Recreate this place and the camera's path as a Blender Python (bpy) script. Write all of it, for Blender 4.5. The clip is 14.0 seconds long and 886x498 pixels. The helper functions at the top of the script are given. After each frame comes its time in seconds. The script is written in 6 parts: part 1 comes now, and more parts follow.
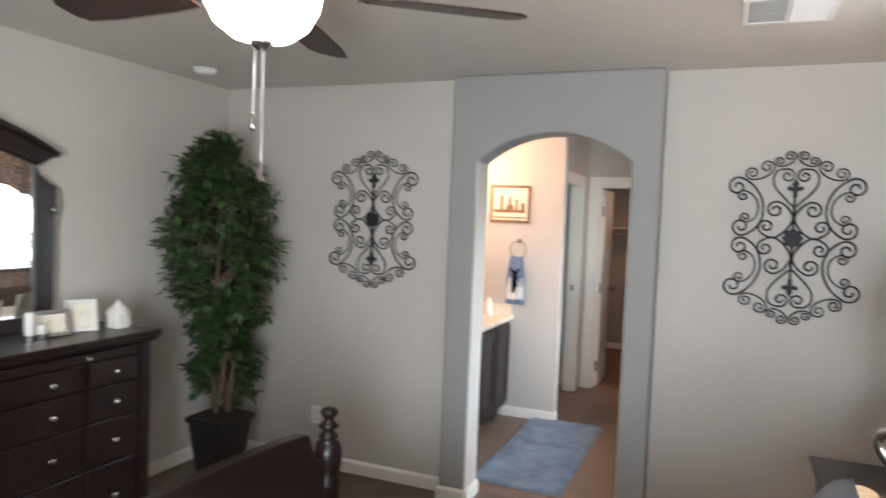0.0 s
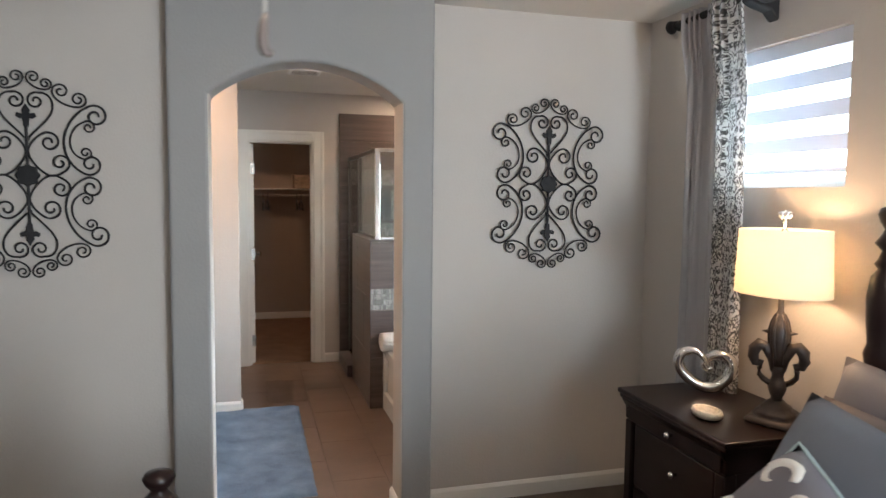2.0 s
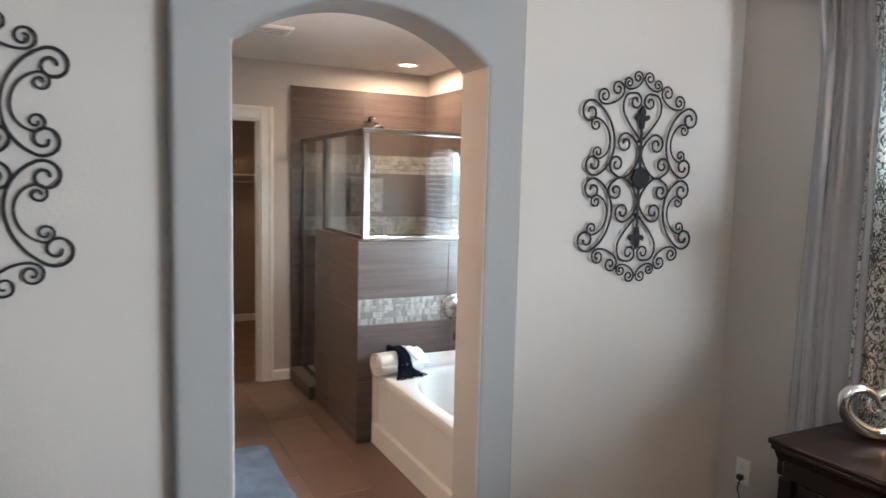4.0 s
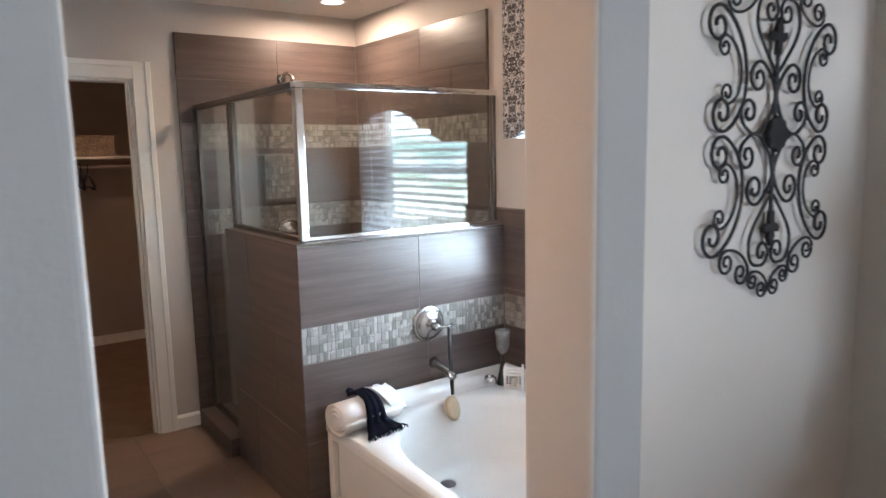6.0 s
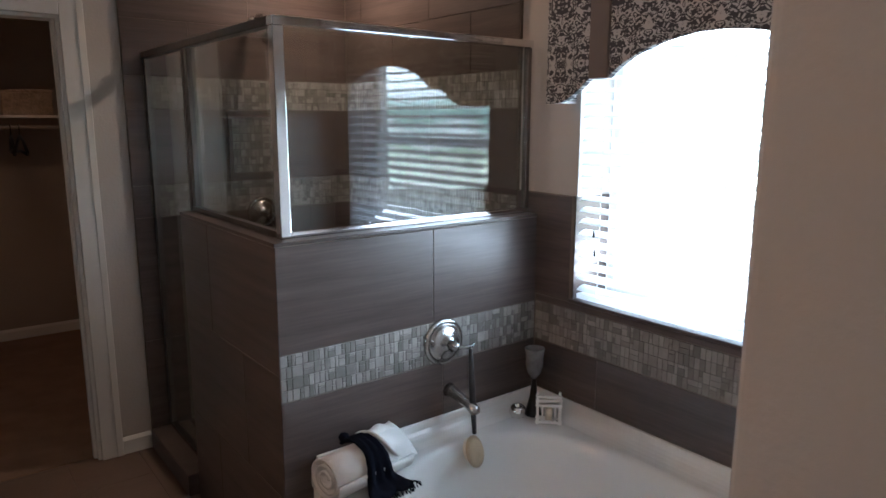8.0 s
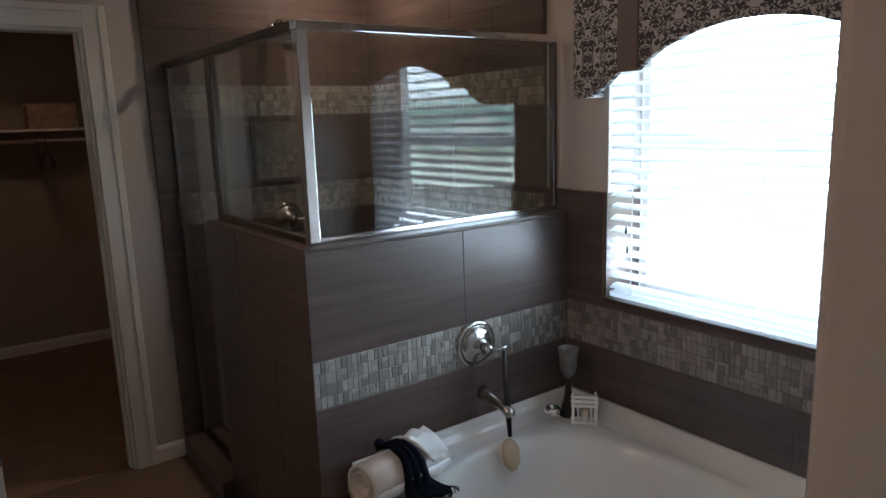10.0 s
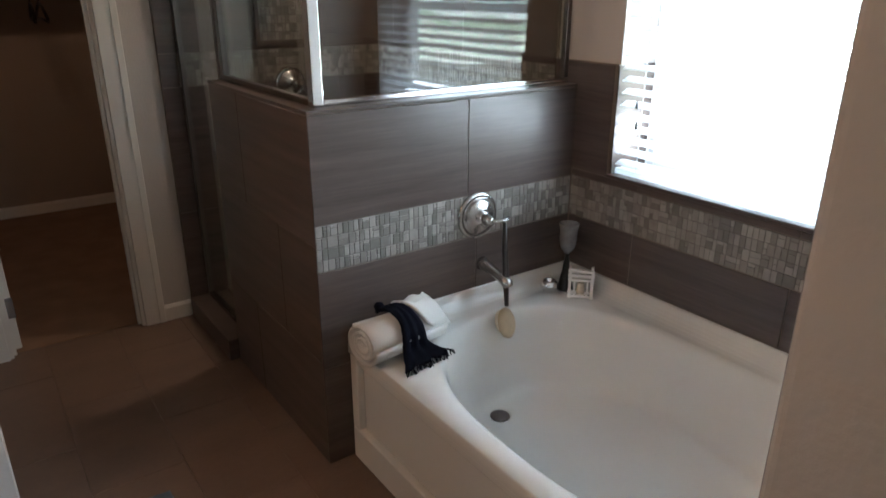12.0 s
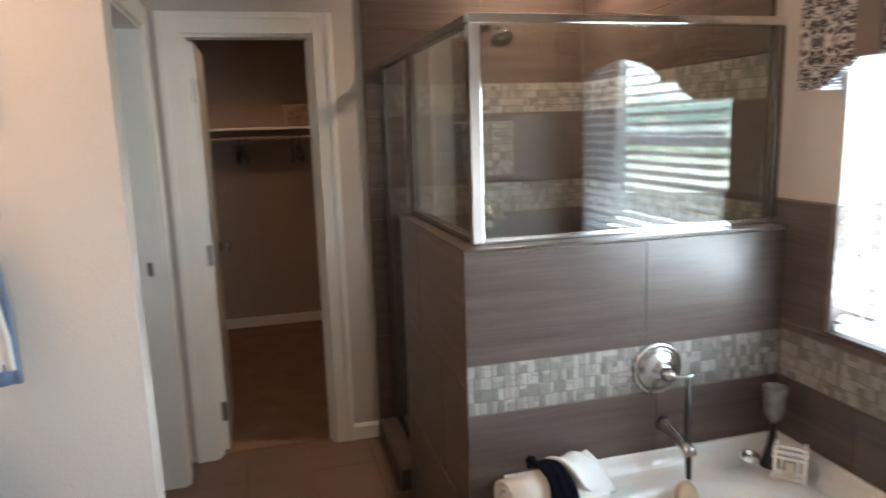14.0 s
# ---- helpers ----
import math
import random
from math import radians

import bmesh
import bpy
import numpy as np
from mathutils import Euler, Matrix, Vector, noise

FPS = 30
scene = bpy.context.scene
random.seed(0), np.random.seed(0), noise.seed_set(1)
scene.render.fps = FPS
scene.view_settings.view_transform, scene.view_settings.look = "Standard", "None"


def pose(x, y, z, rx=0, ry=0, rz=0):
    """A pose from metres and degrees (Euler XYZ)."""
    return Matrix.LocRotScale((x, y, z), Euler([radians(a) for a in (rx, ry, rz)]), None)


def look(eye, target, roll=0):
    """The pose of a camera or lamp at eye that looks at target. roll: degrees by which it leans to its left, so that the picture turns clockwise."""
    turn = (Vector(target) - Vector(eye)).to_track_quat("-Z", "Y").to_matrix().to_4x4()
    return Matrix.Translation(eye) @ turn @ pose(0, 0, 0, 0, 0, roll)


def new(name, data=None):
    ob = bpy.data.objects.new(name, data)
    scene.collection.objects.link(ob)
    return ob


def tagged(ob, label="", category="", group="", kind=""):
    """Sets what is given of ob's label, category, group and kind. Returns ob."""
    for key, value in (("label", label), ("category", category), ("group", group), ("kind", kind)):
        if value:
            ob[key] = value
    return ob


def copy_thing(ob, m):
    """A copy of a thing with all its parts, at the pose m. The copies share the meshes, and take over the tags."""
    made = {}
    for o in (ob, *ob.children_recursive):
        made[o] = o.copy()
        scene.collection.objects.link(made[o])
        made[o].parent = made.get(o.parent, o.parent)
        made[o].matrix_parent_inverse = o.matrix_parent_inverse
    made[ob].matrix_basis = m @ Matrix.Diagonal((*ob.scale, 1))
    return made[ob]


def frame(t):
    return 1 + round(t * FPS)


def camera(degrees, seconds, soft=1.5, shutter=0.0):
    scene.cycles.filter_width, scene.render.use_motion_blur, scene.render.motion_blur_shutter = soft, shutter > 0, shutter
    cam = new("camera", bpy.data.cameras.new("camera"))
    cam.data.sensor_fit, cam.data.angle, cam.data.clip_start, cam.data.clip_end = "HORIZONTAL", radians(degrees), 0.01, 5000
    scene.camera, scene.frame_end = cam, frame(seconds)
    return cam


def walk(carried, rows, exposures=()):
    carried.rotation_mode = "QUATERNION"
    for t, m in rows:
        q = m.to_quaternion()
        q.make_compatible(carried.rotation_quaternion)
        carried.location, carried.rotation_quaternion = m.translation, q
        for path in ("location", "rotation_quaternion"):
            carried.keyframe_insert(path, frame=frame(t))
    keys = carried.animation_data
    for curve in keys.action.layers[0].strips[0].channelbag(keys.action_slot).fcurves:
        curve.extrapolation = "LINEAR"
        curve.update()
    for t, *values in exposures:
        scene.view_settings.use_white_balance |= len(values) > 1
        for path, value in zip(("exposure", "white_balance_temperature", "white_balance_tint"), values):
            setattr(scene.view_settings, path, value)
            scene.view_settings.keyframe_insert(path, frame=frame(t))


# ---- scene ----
cam = camera(66.3, 14.0, soft=1.5, shutter=0.5)
PATH = [
    (0, (0.842, 0.568, 1.67), (0.08, 2.415, 1.578), 2.3),
    (0.5, (0.615, 0.783, 1.615), (0.211, 2.74, 1.529), 2.3),
    (1, (0.321, 0.947, 1.607), (0.299, 2.946, 1.567), 0.6),
    (1.5, (0.007, 0.933, 1.62), (0.293, 2.911, 1.535), 0.1),
    (2, (-0.305, 1.13, 1.575), (0.238, 3.048, 1.417), 0.6),
    (2.5, (-0.591, 1.329, 1.598), (0.079, 3.206, 1.429), -0.1),
    (3, (-0.801, 1.508, 1.613), (-0.098, 3.372, 1.441), 0.3),
    (3.5, (-0.787, 1.862, 1.596), (-0.019, 3.7, 1.414), 0.8),
    (4, (-0.812, 2.175, 1.601), (0.075, 3.957, 1.405), 1.4),
    (4.2, (-0.832, 2.286, 1.621), (0.137, 4.024, 1.42), 1.4),
    (6.3, (-0.489, 3.549, 1.603), (0.659, 5.163, 1.324), -1.2),
    (6.5, (-0.417, 3.653, 1.612), (0.651, 5.319, 1.321), -1.7),
    (7, (-0.337, 3.836, 1.598), (0.671, 5.537, 1.297), -1.3),
    (7.5, (-0.359, 3.97, 1.59), (0.878, 5.509, 1.271), 0.5),
    (8, (-0.301, 4.087, 1.609), (0.901, 5.641, 1.236), 0.1),
    (10.5, (-0.309, 4.133, 1.614), (0.843, 5.724, 1.24), -2.0),
    (11, (-0.31, 4.133, 1.606), (0.834, 5.73, 1.231), -1.9),
    (11.5, (-0.307, 4.13, 1.597), (0.815, 5.705, 1.086), -0.9),
    (12, (-0.306, 4.13, 1.573), (0.779, 5.652, 0.862), 0.1),
    (12.5, (-0.306, 4.131, 1.577), (0.771, 5.641, 0.829), 0.2),
    (13, (-0.301, 4.126, 1.576), (0.806, 5.635, 0.87), 0.5),
    (13.5, (-0.184, 4.102, 1.591), (0.694, 5.845, 1.152), -1.0),
    (14, (-0.028, 4.129, 1.596), (0.475, 6.033, 1.243), -1.8),
]
EXPOSURES = [
    (0.0, 0.85, 6550, 13), (1.0, 0.75, 6550, 13), (2.0, 0.68, 6500, 12), (3.0, 0.85, 6400, 12), (3.5, 0.94, 6350, 12), (4.0, 1.0, 6250, 12),
    (6.5, 0.75, 6000, 13), (7.0, 0.48, 5950, 14), (7.5, 0.05, 5900, 14), (8.0, -0.48, 5900, 14), (10.5, -0.93, 6050, 12), (11.0, -0.95, 6100, 12),
    (11.5, -0.82, 6350, 13), (12.0, -0.38, 6400, 12), (12.5, 0.2, 6600, 12), (13.0, 0.42, 6550, 12), (13.5, 0.48, 6500, 12), (14.0, 0.40, 6650, 12),
]
walk(cam, [(t, look(eye, target, roll)) for t, eye, target, roll in PATH], EXPOSURES)

# ---- world, sun and large lights ----
world = bpy.data.worlds.new("sky")
scene.world = world
world.use_nodes = True
wn = world.node_tree.nodes
sky = wn.new("ShaderNodeTexSky")
sky.sky_type, sky.sun_disc, sky.sun_elevation, sky.sun_rotation = "NISHITA", False, radians(62), radians(77)
world.node_tree.links.new(sky.outputs[0], wn["Background"].inputs[0])
wn["Background"].inputs[1].default_value = 0.15
sun = new("sun", bpy.data.lights.new("sun", "SUN"))
sun.data.energy, sun.data.angle, sun.data.color = 5.0, radians(0.5), (1.0, 0.95, 0.87)
sun.matrix_world = look((9, 6, 17), (0, 4, 0))


def area(name, eye, target, w, h, watts, colour):
    li = bpy.data.lights.new(name, "AREA")
    li.shape, li.size, li.size_y, li.energy, li.color = "RECTANGLE", w, h, watts, colour
    ob = new(name, li)
    ob.matrix_world = look(eye, target)
    return ob


def bulb(name, at, watts, colour, radius=0.04):
    li = bpy.data.lights.new(name, "POINT")
    li.energy, li.color, li.shadow_soft_size = watts, colour, radius
    ob = new(name, li)
    ob.location = at
    return ob


WARM = (1.0, 0.72, 0.45)
DAY = (0.775, 0.905, 1.0)
area("back_window_light", (1.22, -1.36, 1.25), (1.22, 5, 1.1), 0.9, 1.6, 98, DAY)
area("ground_bounce_light", (1.80, 5.19, 1.06), (0.6, 5.19, 2.6), 1.1, 0.2, 16, (0.74, 0.88, 1.0))
bulb("closet_light", (-0.05, 8.35, 2.39), 10, (1.0, 0.60, 0.37), 0.006)
bulb("table_lamp_light", (1.545, 3.145, 1.36), 6.0, (1.0, 0.66, 0.39))
bulb("vanity_light", (-1.25, 5.72, 2.12), 23, (1.0, 0.62, 0.37), 0.22)
area("shower_can_light", (1.28, 7.06, 2.47), (1.27, 6.95, 0), 0.11, 0.11, 12, (1.0, 0.74, 0.52))

# ---- materials ----
MATS = {}


def tree(name):
    m = bpy.data.materials.new(name)
    m.use_nodes = True
    MATS[name] = m
    return m, m.node_tree.nodes, m.node_tree.links, m.node_tree.nodes["Principled BSDF"]


def surface(name, colour, rough=0.6, metal=0.0, vary=0.12, scale=6.0, fine=120.0, bump=0.15, depth=0.002, stretch=(1, 1, 1), per_object=0.0, spec=0.5, coat=0.0, island=False):
    """Colour varied at two scales, fine relief, and a tint of its own for each piece."""
    m, n, l, p = tree(name)
    geo = n.new("ShaderNodeNewGeometry")
    mp = n.new("ShaderNodeMapping")
    mp.inputs["Scale"].default_value = stretch
    l.new(geo.outputs["Position"], mp.inputs[0])
    a, b = n.new("ShaderNodeTexNoise"), n.new("ShaderNodeTexNoise")
    a.inputs["Scale"].default_value, b.inputs["Scale"].default_value = scale, fine
    a.inputs["Detail"].default_value = 5
    l.new(mp.outputs[0], a.inputs["Vector"])
    l.new(mp.outputs[0], b.inputs["Vector"])
    add = n.new("ShaderNodeMath")
    add.operation = "MULTIPLY_ADD"
    l.new(b.outputs["Fac"], add.inputs[0])
    add.inputs[1].default_value = 0.4
    l.new(a.outputs["Fac"], add.inputs[2])
    ramp = n.new("ShaderNodeMapRange")
    ramp.inputs["From Min"].default_value, ramp.inputs["From Max"].default_value = 0.35, 1.05
    ramp.inputs["To Min"].default_value, ramp.inputs["To Max"].default_value = 1 - vary, 1 + vary
    l.new(add.outputs[0], ramp.inputs["Value"])
    value = ramp.outputs[0]
    if per_object:
        if island:
            rnd = geo.outputs["Random Per Island"]
        else:
            rnd = n.new("ShaderNodeObjectInfo").outputs["Random"]
        rr = n.new("ShaderNodeMapRange")
        rr.inputs["To Min"].default_value, rr.inputs["To Max"].default_value = 1 - per_object, 1 + per_object
        l.new(rnd, rr.inputs["Value"])
        mul = n.new("ShaderNodeMath")
        mul.operation = "MULTIPLY"
        l.new(value, mul.inputs[0])
        l.new(rr.outputs[0], mul.inputs[1])
        value = mul.outputs[0]
    sc = n.new("ShaderNodeVectorMath")
    sc.operation = "SCALE"
    sc.inputs[0].default_value = colour
    l.new(value, sc.inputs["Scale"])
    l.new(sc.outputs[0], p.inputs["Base Color"])
    p.inputs["Roughness"].default_value, p.inputs["Metallic"].default_value = rough, metal
    p.inputs["Specular IOR Level"].default_value = spec
    p.inputs["Coat Weight"].default_value = coat
    if bump:
        bp = n.new("ShaderNodeBump")
        bp.inputs["Strength"].default_value, bp.inputs["Distance"].default_value = bump, depth
        l.new(b.outputs["Fac"], bp.inputs["Height"])
        l.new(bp.outputs[0], p.inputs["Normal"])
    return m


def glowing(name, colour, strength):
    m, n, l, p = tree(name)
    p.inputs["Base Color"].default_value = (0.9, 0.88, 0.84, 1)
    p.inputs["Emission Color"].default_value = (*colour, 1)
    p.inputs["Emission Strength"].default_value = strength
    return m


def cloth_through(name, colour, share, rough=0.9):
    """Thin cloth that lets part of the light through."""
    m, n, l, p = tree(name)
    p.inputs["Base Color"].default_value = (*colour, 1)
    p.inputs["Roughness"].default_value = rough
    tr, mix = n.new("ShaderNodeBsdfTranslucent"), n.new("ShaderNodeMixShader")
    tr.inputs[0].default_value = (*colour, 1)
    mix.inputs[0].default_value = share
    l.new(p.outputs[0], mix.inputs[1])
    l.new(tr.outputs[0], mix.inputs[2])
    l.new(mix.outputs[0], n["Material Output"].inputs[0])
    return m


def damask(name, light, dark, period, axis, through_share=0.0, threshold=0.5):
    """Mirrored scrolls printed on a light cloth; axis: the horizontal world axis along the cloth, or UV in metres."""
    m, n, l, p = tree(name)
    geo = n.new("ShaderNodeNewGeometry")
    sp = n.new("ShaderNodeSeparateXYZ")
    if axis == "UV":
        l.new(n.new("ShaderNodeTexCoord").outputs["UV"], sp.inputs[0])
    else:
        l.new(geo.outputs["Position"], sp.inputs[0])

    def op(kind, a, b=None, c=None):
        nd = n.new("ShaderNodeMath")
        nd.operation = kind
        for i, v in enumerate((a, b, c)):
            if v is None:
                continue
            if isinstance(v, (int, float)):
                nd.inputs[i].default_value = v
            else:
                l.new(v, nd.inputs[i])
        return nd.outputs[0]

    u = op("PINGPONG", sp.outputs[0 if axis == "UV" else "XYZ".index(axis)], period / 2)
    v = op("PINGPONG", sp.outputs[1 if axis == "UV" else 2], period * 0.85)
    cb = n.new("ShaderNodeCombineXYZ")
    l.new(u, cb.inputs[0])
    l.new(v, cb.inputs[1])
    cb.inputs[2].default_value = 3.7
    no = n.new("ShaderNodeTexNoise")
    no.inputs["Scale"].default_value, no.inputs["Detail"].default_value = 7.2 / period, 1.0
    no.inputs["Distortion"].default_value = 2.4
    l.new(cb.outputs[0], no.inputs["Vector"])
    rings = op("SINE", op("MULTIPLY", no.outputs["Fac"], 14.5))
    step = n.new("ShaderNodeMapRange")
    step.inputs["From Min"].default_value, step.inputs["From Max"].default_value = threshold - 0.45, threshold - 0.2
    l.new(rings, step.inputs["Value"])
    mix = n.new("ShaderNodeMix")
    mix.data_type = "RGBA"
    l.new(step.outputs[0], mix.inputs["Factor"])
    mix.inputs["A"].default_value, mix.inputs["B"].default_value = (*light, 1), (*dark, 1)
    l.new(mix.outputs["Result"], p.inputs["Base Color"])
    p.inputs["Roughness"].default_value = 0.85
    if through_share:
        tr, ms = n.new("ShaderNodeBsdfTranslucent"), n.new("ShaderNodeMixShader")
        l.new(mix.outputs["Result"], tr.inputs[0])
        ms.inputs[0].default_value = through_share
        l.new(p.outputs[0], ms.inputs[1])
        l.new(tr.outputs[0], ms.inputs[2])
        l.new(ms.outputs[0], n["Material Output"].inputs[0])
    return m


def glass(name, tint=(0.95, 0.98, 0.97), rough=0.0):
    """A thin pane: clear, with the gloss of glass."""
    m, n, l, p = tree(name)
    fr, gl, tp, mix = n.new("ShaderNodeLayerWeight"), n.new("ShaderNodeBsdfGlossy"), n.new("ShaderNodeBsdfTransparent"), n.new("ShaderNodeMixShader")
    fr.inputs[0].default_value = 0.5
    pw, ad = n.new("ShaderNodeMath"), n.new("ShaderNodeMath")
    pw.operation, pw.inputs[1].default_value = "POWER", 5.0
    ad.operation, ad.inputs[1].default_value, ad.inputs[2].default_value = "MULTIPLY_ADD", 0.944, 0.056
    l.new(fr.outputs["Facing"], pw.inputs[0])
    l.new(pw.outputs[0], ad.inputs[0])
    gl.inputs["Roughness"].default_value = rough
    tp.inputs[0].default_value = (*tint, 1)
    l.new(ad.outputs[0], mix.inputs[0])
    l.new(tp.outputs[0], mix.inputs[1])
    l.new(gl.outputs[0], mix.inputs[2])
    l.new(mix.outputs[0], n["Material Output"].inputs[0])
    return m


surface("wall_paint", (0.52, 0.476, 0.438), 0.75, vary=0.03, scale=2.5, fine=90, bump=0.25, depth=0.004)
surface("accent_paint", (0.300, 0.290, 0.284), 0.7, vary=0.03, scale=2.5, fine=90, bump=0.25, depth=0.004)
surface("ceiling_paint", (0.69, 0.64, 0.585), 0.85, vary=0.03, scale=3, fine=70, bump=0.35, depth=0.005)
surface("white_trim", (0.80, 0.77, 0.72), 0.4, vary=0.03, scale=5, fine=60, bump=0.05)
surface("dark_wood", (0.014, 0.0065, 0.006), 0.30, vary=0.35, scale=4, fine=40, bump=0.06, stretch=(6, 1, 6), spec=0.35)
surface("iron", (0.007, 0.006, 0.007), 0.62, vary=0.3, scale=40, fine=300, bump=0.3)
surface("nickel", (0.40, 0.385, 0.37), 0.27, 1.0, vary=0.06, scale=30, fine=400, bump=0.04)
surface("chrome", (0.82, 0.82, 0.82), 0.10, 1.0, vary=0.03, scale=30, fine=200, bump=0.0)
surface("silver", (0.80, 0.80, 0.79), 0.16, 1.0, vary=0.08, scale=14, fine=90, bump=0.15, depth=0.003)
surface("tub_acrylic", (0.70, 0.685, 0.65), 0.10, vary=0.02, scale=4, fine=60, bump=0.0)
surface("wall_tile", (0.086, 0.062, 0.054), 0.30, spec=0.65, vary=0.50, scale=2.6, fine=16, bump=0.08, depth=0.002, stretch=(0.6, 0.6, 11), per_object=0.05)
surface("floor_grout", (0.20, 0.14, 0.108), 0.9, vary=0.1, scale=30, fine=300, bump=0.2)
surface("dark_metal", (0.17, 0.15, 0.14), 0.32, 1.0, vary=0.08, scale=30, fine=300, bump=0.05)
surface("grey_glass", (0.15, 0.145, 0.145), 0.22, vary=0.25, scale=40, fine=200, bump=0.1)
surface("grout", (0.19, 0.155, 0.13), 0.9, vary=0.1, scale=30, fine=300, bump=0.2)
surface("mosaic_grout", (0.10, 0.088, 0.078), 0.9, vary=0.1, scale=30, fine=300, bump=0.2)
surface("mosaic", (0.245, 0.226, 0.205), 0.32, vary=0.2, scale=35, fine=180, bump=0.08, per_object=0.40)
surface("mosaic_joined", (0.245, 0.226, 0.205), 0.32, vary=0.2, scale=35, fine=180, bump=0.08, per_object=0.40, island=True)
surface("floor_tile", (0.170, 0.113, 0.085), 0.42, vary=0.20, scale=2.4, fine=40, bump=0.1, stretch=(1, 2.2, 1), per_object=0.05)
surface("carpet", (0.20, 0.155, 0.12), 1.0, vary=0.25, scale=5, fine=260, bump=0.9, depth=0.012)
surface("closet_carpet", (0.34, 0.22, 0.15), 1.0, vary=0.25, scale=6, fine=260, bump=0.9, depth=0.012)
surface("mat_blue", (0.19, 0.26, 0.36), 1.0, vary=0.38, scale=7, fine=150, bump=1.0, depth=0.02)
surface("towel_white", (0.78, 0.75, 0.71), 1.0, vary=0.06, scale=10, fine=320, bump=0.8, depth=0.006)
surface("towel_blue", (0.16, 0.23, 0.36), 1.0, vary=0.1, scale=10, fine=320, bump=0.8, depth=0.006)
surface("black_cloth", (0.006, 0.007, 0.012), 1.0, vary=0.3, scale=20, fine=300, bump=0.7, depth=0.004, spec=0.06)
surface("grey_satin", (0.40, 0.395, 0.42), 0.30, vary=0.08, scale=5, fine=200, bump=0.1)
surface("pillow_blue", (0.15, 0.168, 0.205), 0.85, vary=0.05, scale=8, fine=260, bump=0.3)
surface("pillow_taupe", (0.17, 0.13, 0.115), 0.62, vary=0.08, scale=8, fine=260, bump=0.2)
surface("pillow_grey", (0.155, 0.15, 0.175), 0.6, vary=0.08, scale=8, fine=260, bump=0.15)
surface("bedding", (0.12, 0.115, 0.13), 0.6, vary=0.1, scale=5, fine=220, bump=0.4)
surface("leaf", (0.034, 0.068, 0.018), 0.5, vary=0.3, scale=9, fine=60, bump=0.1, per_object=0.55, island=True)
surface("bark", (0.13, 0.09, 0.055), 0.9, vary=0.3, scale=18, fine=120, bump=0.6)
surface("pot_black", (0.014, 0.011, 0.011), 0.35, vary=0.2, scale=10, fine=120, bump=0.1)
surface("soil", (0.04, 0.027, 0.018), 1.0, vary=0.4, scale=30, fine=160, bump=1.0, depth=0.02)
surface("ceramic", (0.74, 0.71, 0.66), 0.25, vary=0.05, scale=20, fine=160, bump=0.1)
surface("pebbled", (0.66, 0.60, 0.50), 0.4, vary=0.35, scale=60, fine=200, bump=0.4, depth=0.004)
surface("brown_metal", (0.045, 0.033, 0.028), 0.45, 0.3, vary=0.35, scale=25, fine=160, bump=0.4, depth=0.003)
surface("fan_wood", (0.040, 0.017, 0.014), 0.4, vary=0.3, scale=5, fine=50, bump=0.06)
surface("brush_wood", (0.50, 0.38, 0.25), 0.5, vary=0.15, scale=12, fine=90, bump=0.1)
surface("plastic_white", (0.80, 0.78, 0.75), 0.4, vary=0.02, scale=10, fine=60, bump=0.02)
surface("counter_stone", (0.66, 0.56, 0.45), 0.25, vary=0.2, scale=30, fine=140, bump=0.04)
# wall paint with the closet's dimness put into its colour
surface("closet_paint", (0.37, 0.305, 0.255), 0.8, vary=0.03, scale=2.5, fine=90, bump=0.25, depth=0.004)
surface("photo_brown", (0.22, 0.12, 0.07), 0.4, vary=0.4, scale=14, fine=60, bump=0.0)
surface("paper_cream", (0.75, 0.68, 0.56), 0.8, vary=0.1, scale=20, fine=100, bump=0.0)
surface("wicker", (0.30, 0.225, 0.165), 0.9, vary=0.45, scale=22, fine=70, bump=0.9, depth=0.006)
surface("yard", (0.42, 0.36, 0.28), 1.0, vary=0.25, scale=0.6, fine=20, bump=0.5, depth=0.03)
damask("damask_curtain", (0.80, 0.79, 0.77), (0.13, 0.125, 0.125), 0.28, "UV", 0.5, 0.80)
damask("damask_valance", (0.58, 0.55, 0.53), (0.075, 0.07, 0.075), 0.235, "Y", 0.0, 0.66)
surface("valance_tan", (0.20, 0.155, 0.135), 0.6, vary=0.08, scale=8, fine=260, bump=0.2)
cloth_through("lamp_shade_cloth", (0.86, 0.80, 0.68), 0.55)
cloth_through("blind_white", (0.90, 0.92, 0.94), 0.7, 0.5)
cloth_through("sheer_band", (0.90, 0.92, 0.95), 0.85)
cloth_through("solid_band", (0.65, 0.68, 0.75), 0.17)
surface("pull_brown", (0.13, 0.10, 0.09), 0.5, vary=0.1, scale=30, fine=200, bump=0.1)
surface("piping_teal", (0.40, 0.52, 0.54), 0.7, vary=0.05, scale=30, fine=200, bump=0.2)
glowing("bowl_glow", (1.0, 0.86, 0.70), 14.0)
glowing("can_glow", (1.0, 0.84, 0.66), 12.0)
glowing("globe_glow", (1.0, 0.80, 0.58), 6.0)
glass("clear_glass")
m_, n_, l_, p_ = tree("mirror")
p_.inputs["Base Color"].default_value, p_.inputs["Metallic"].default_value, p_.inputs["Roughness"].default_value = (0.9, 0.9, 0.9, 1), 1, 0.0


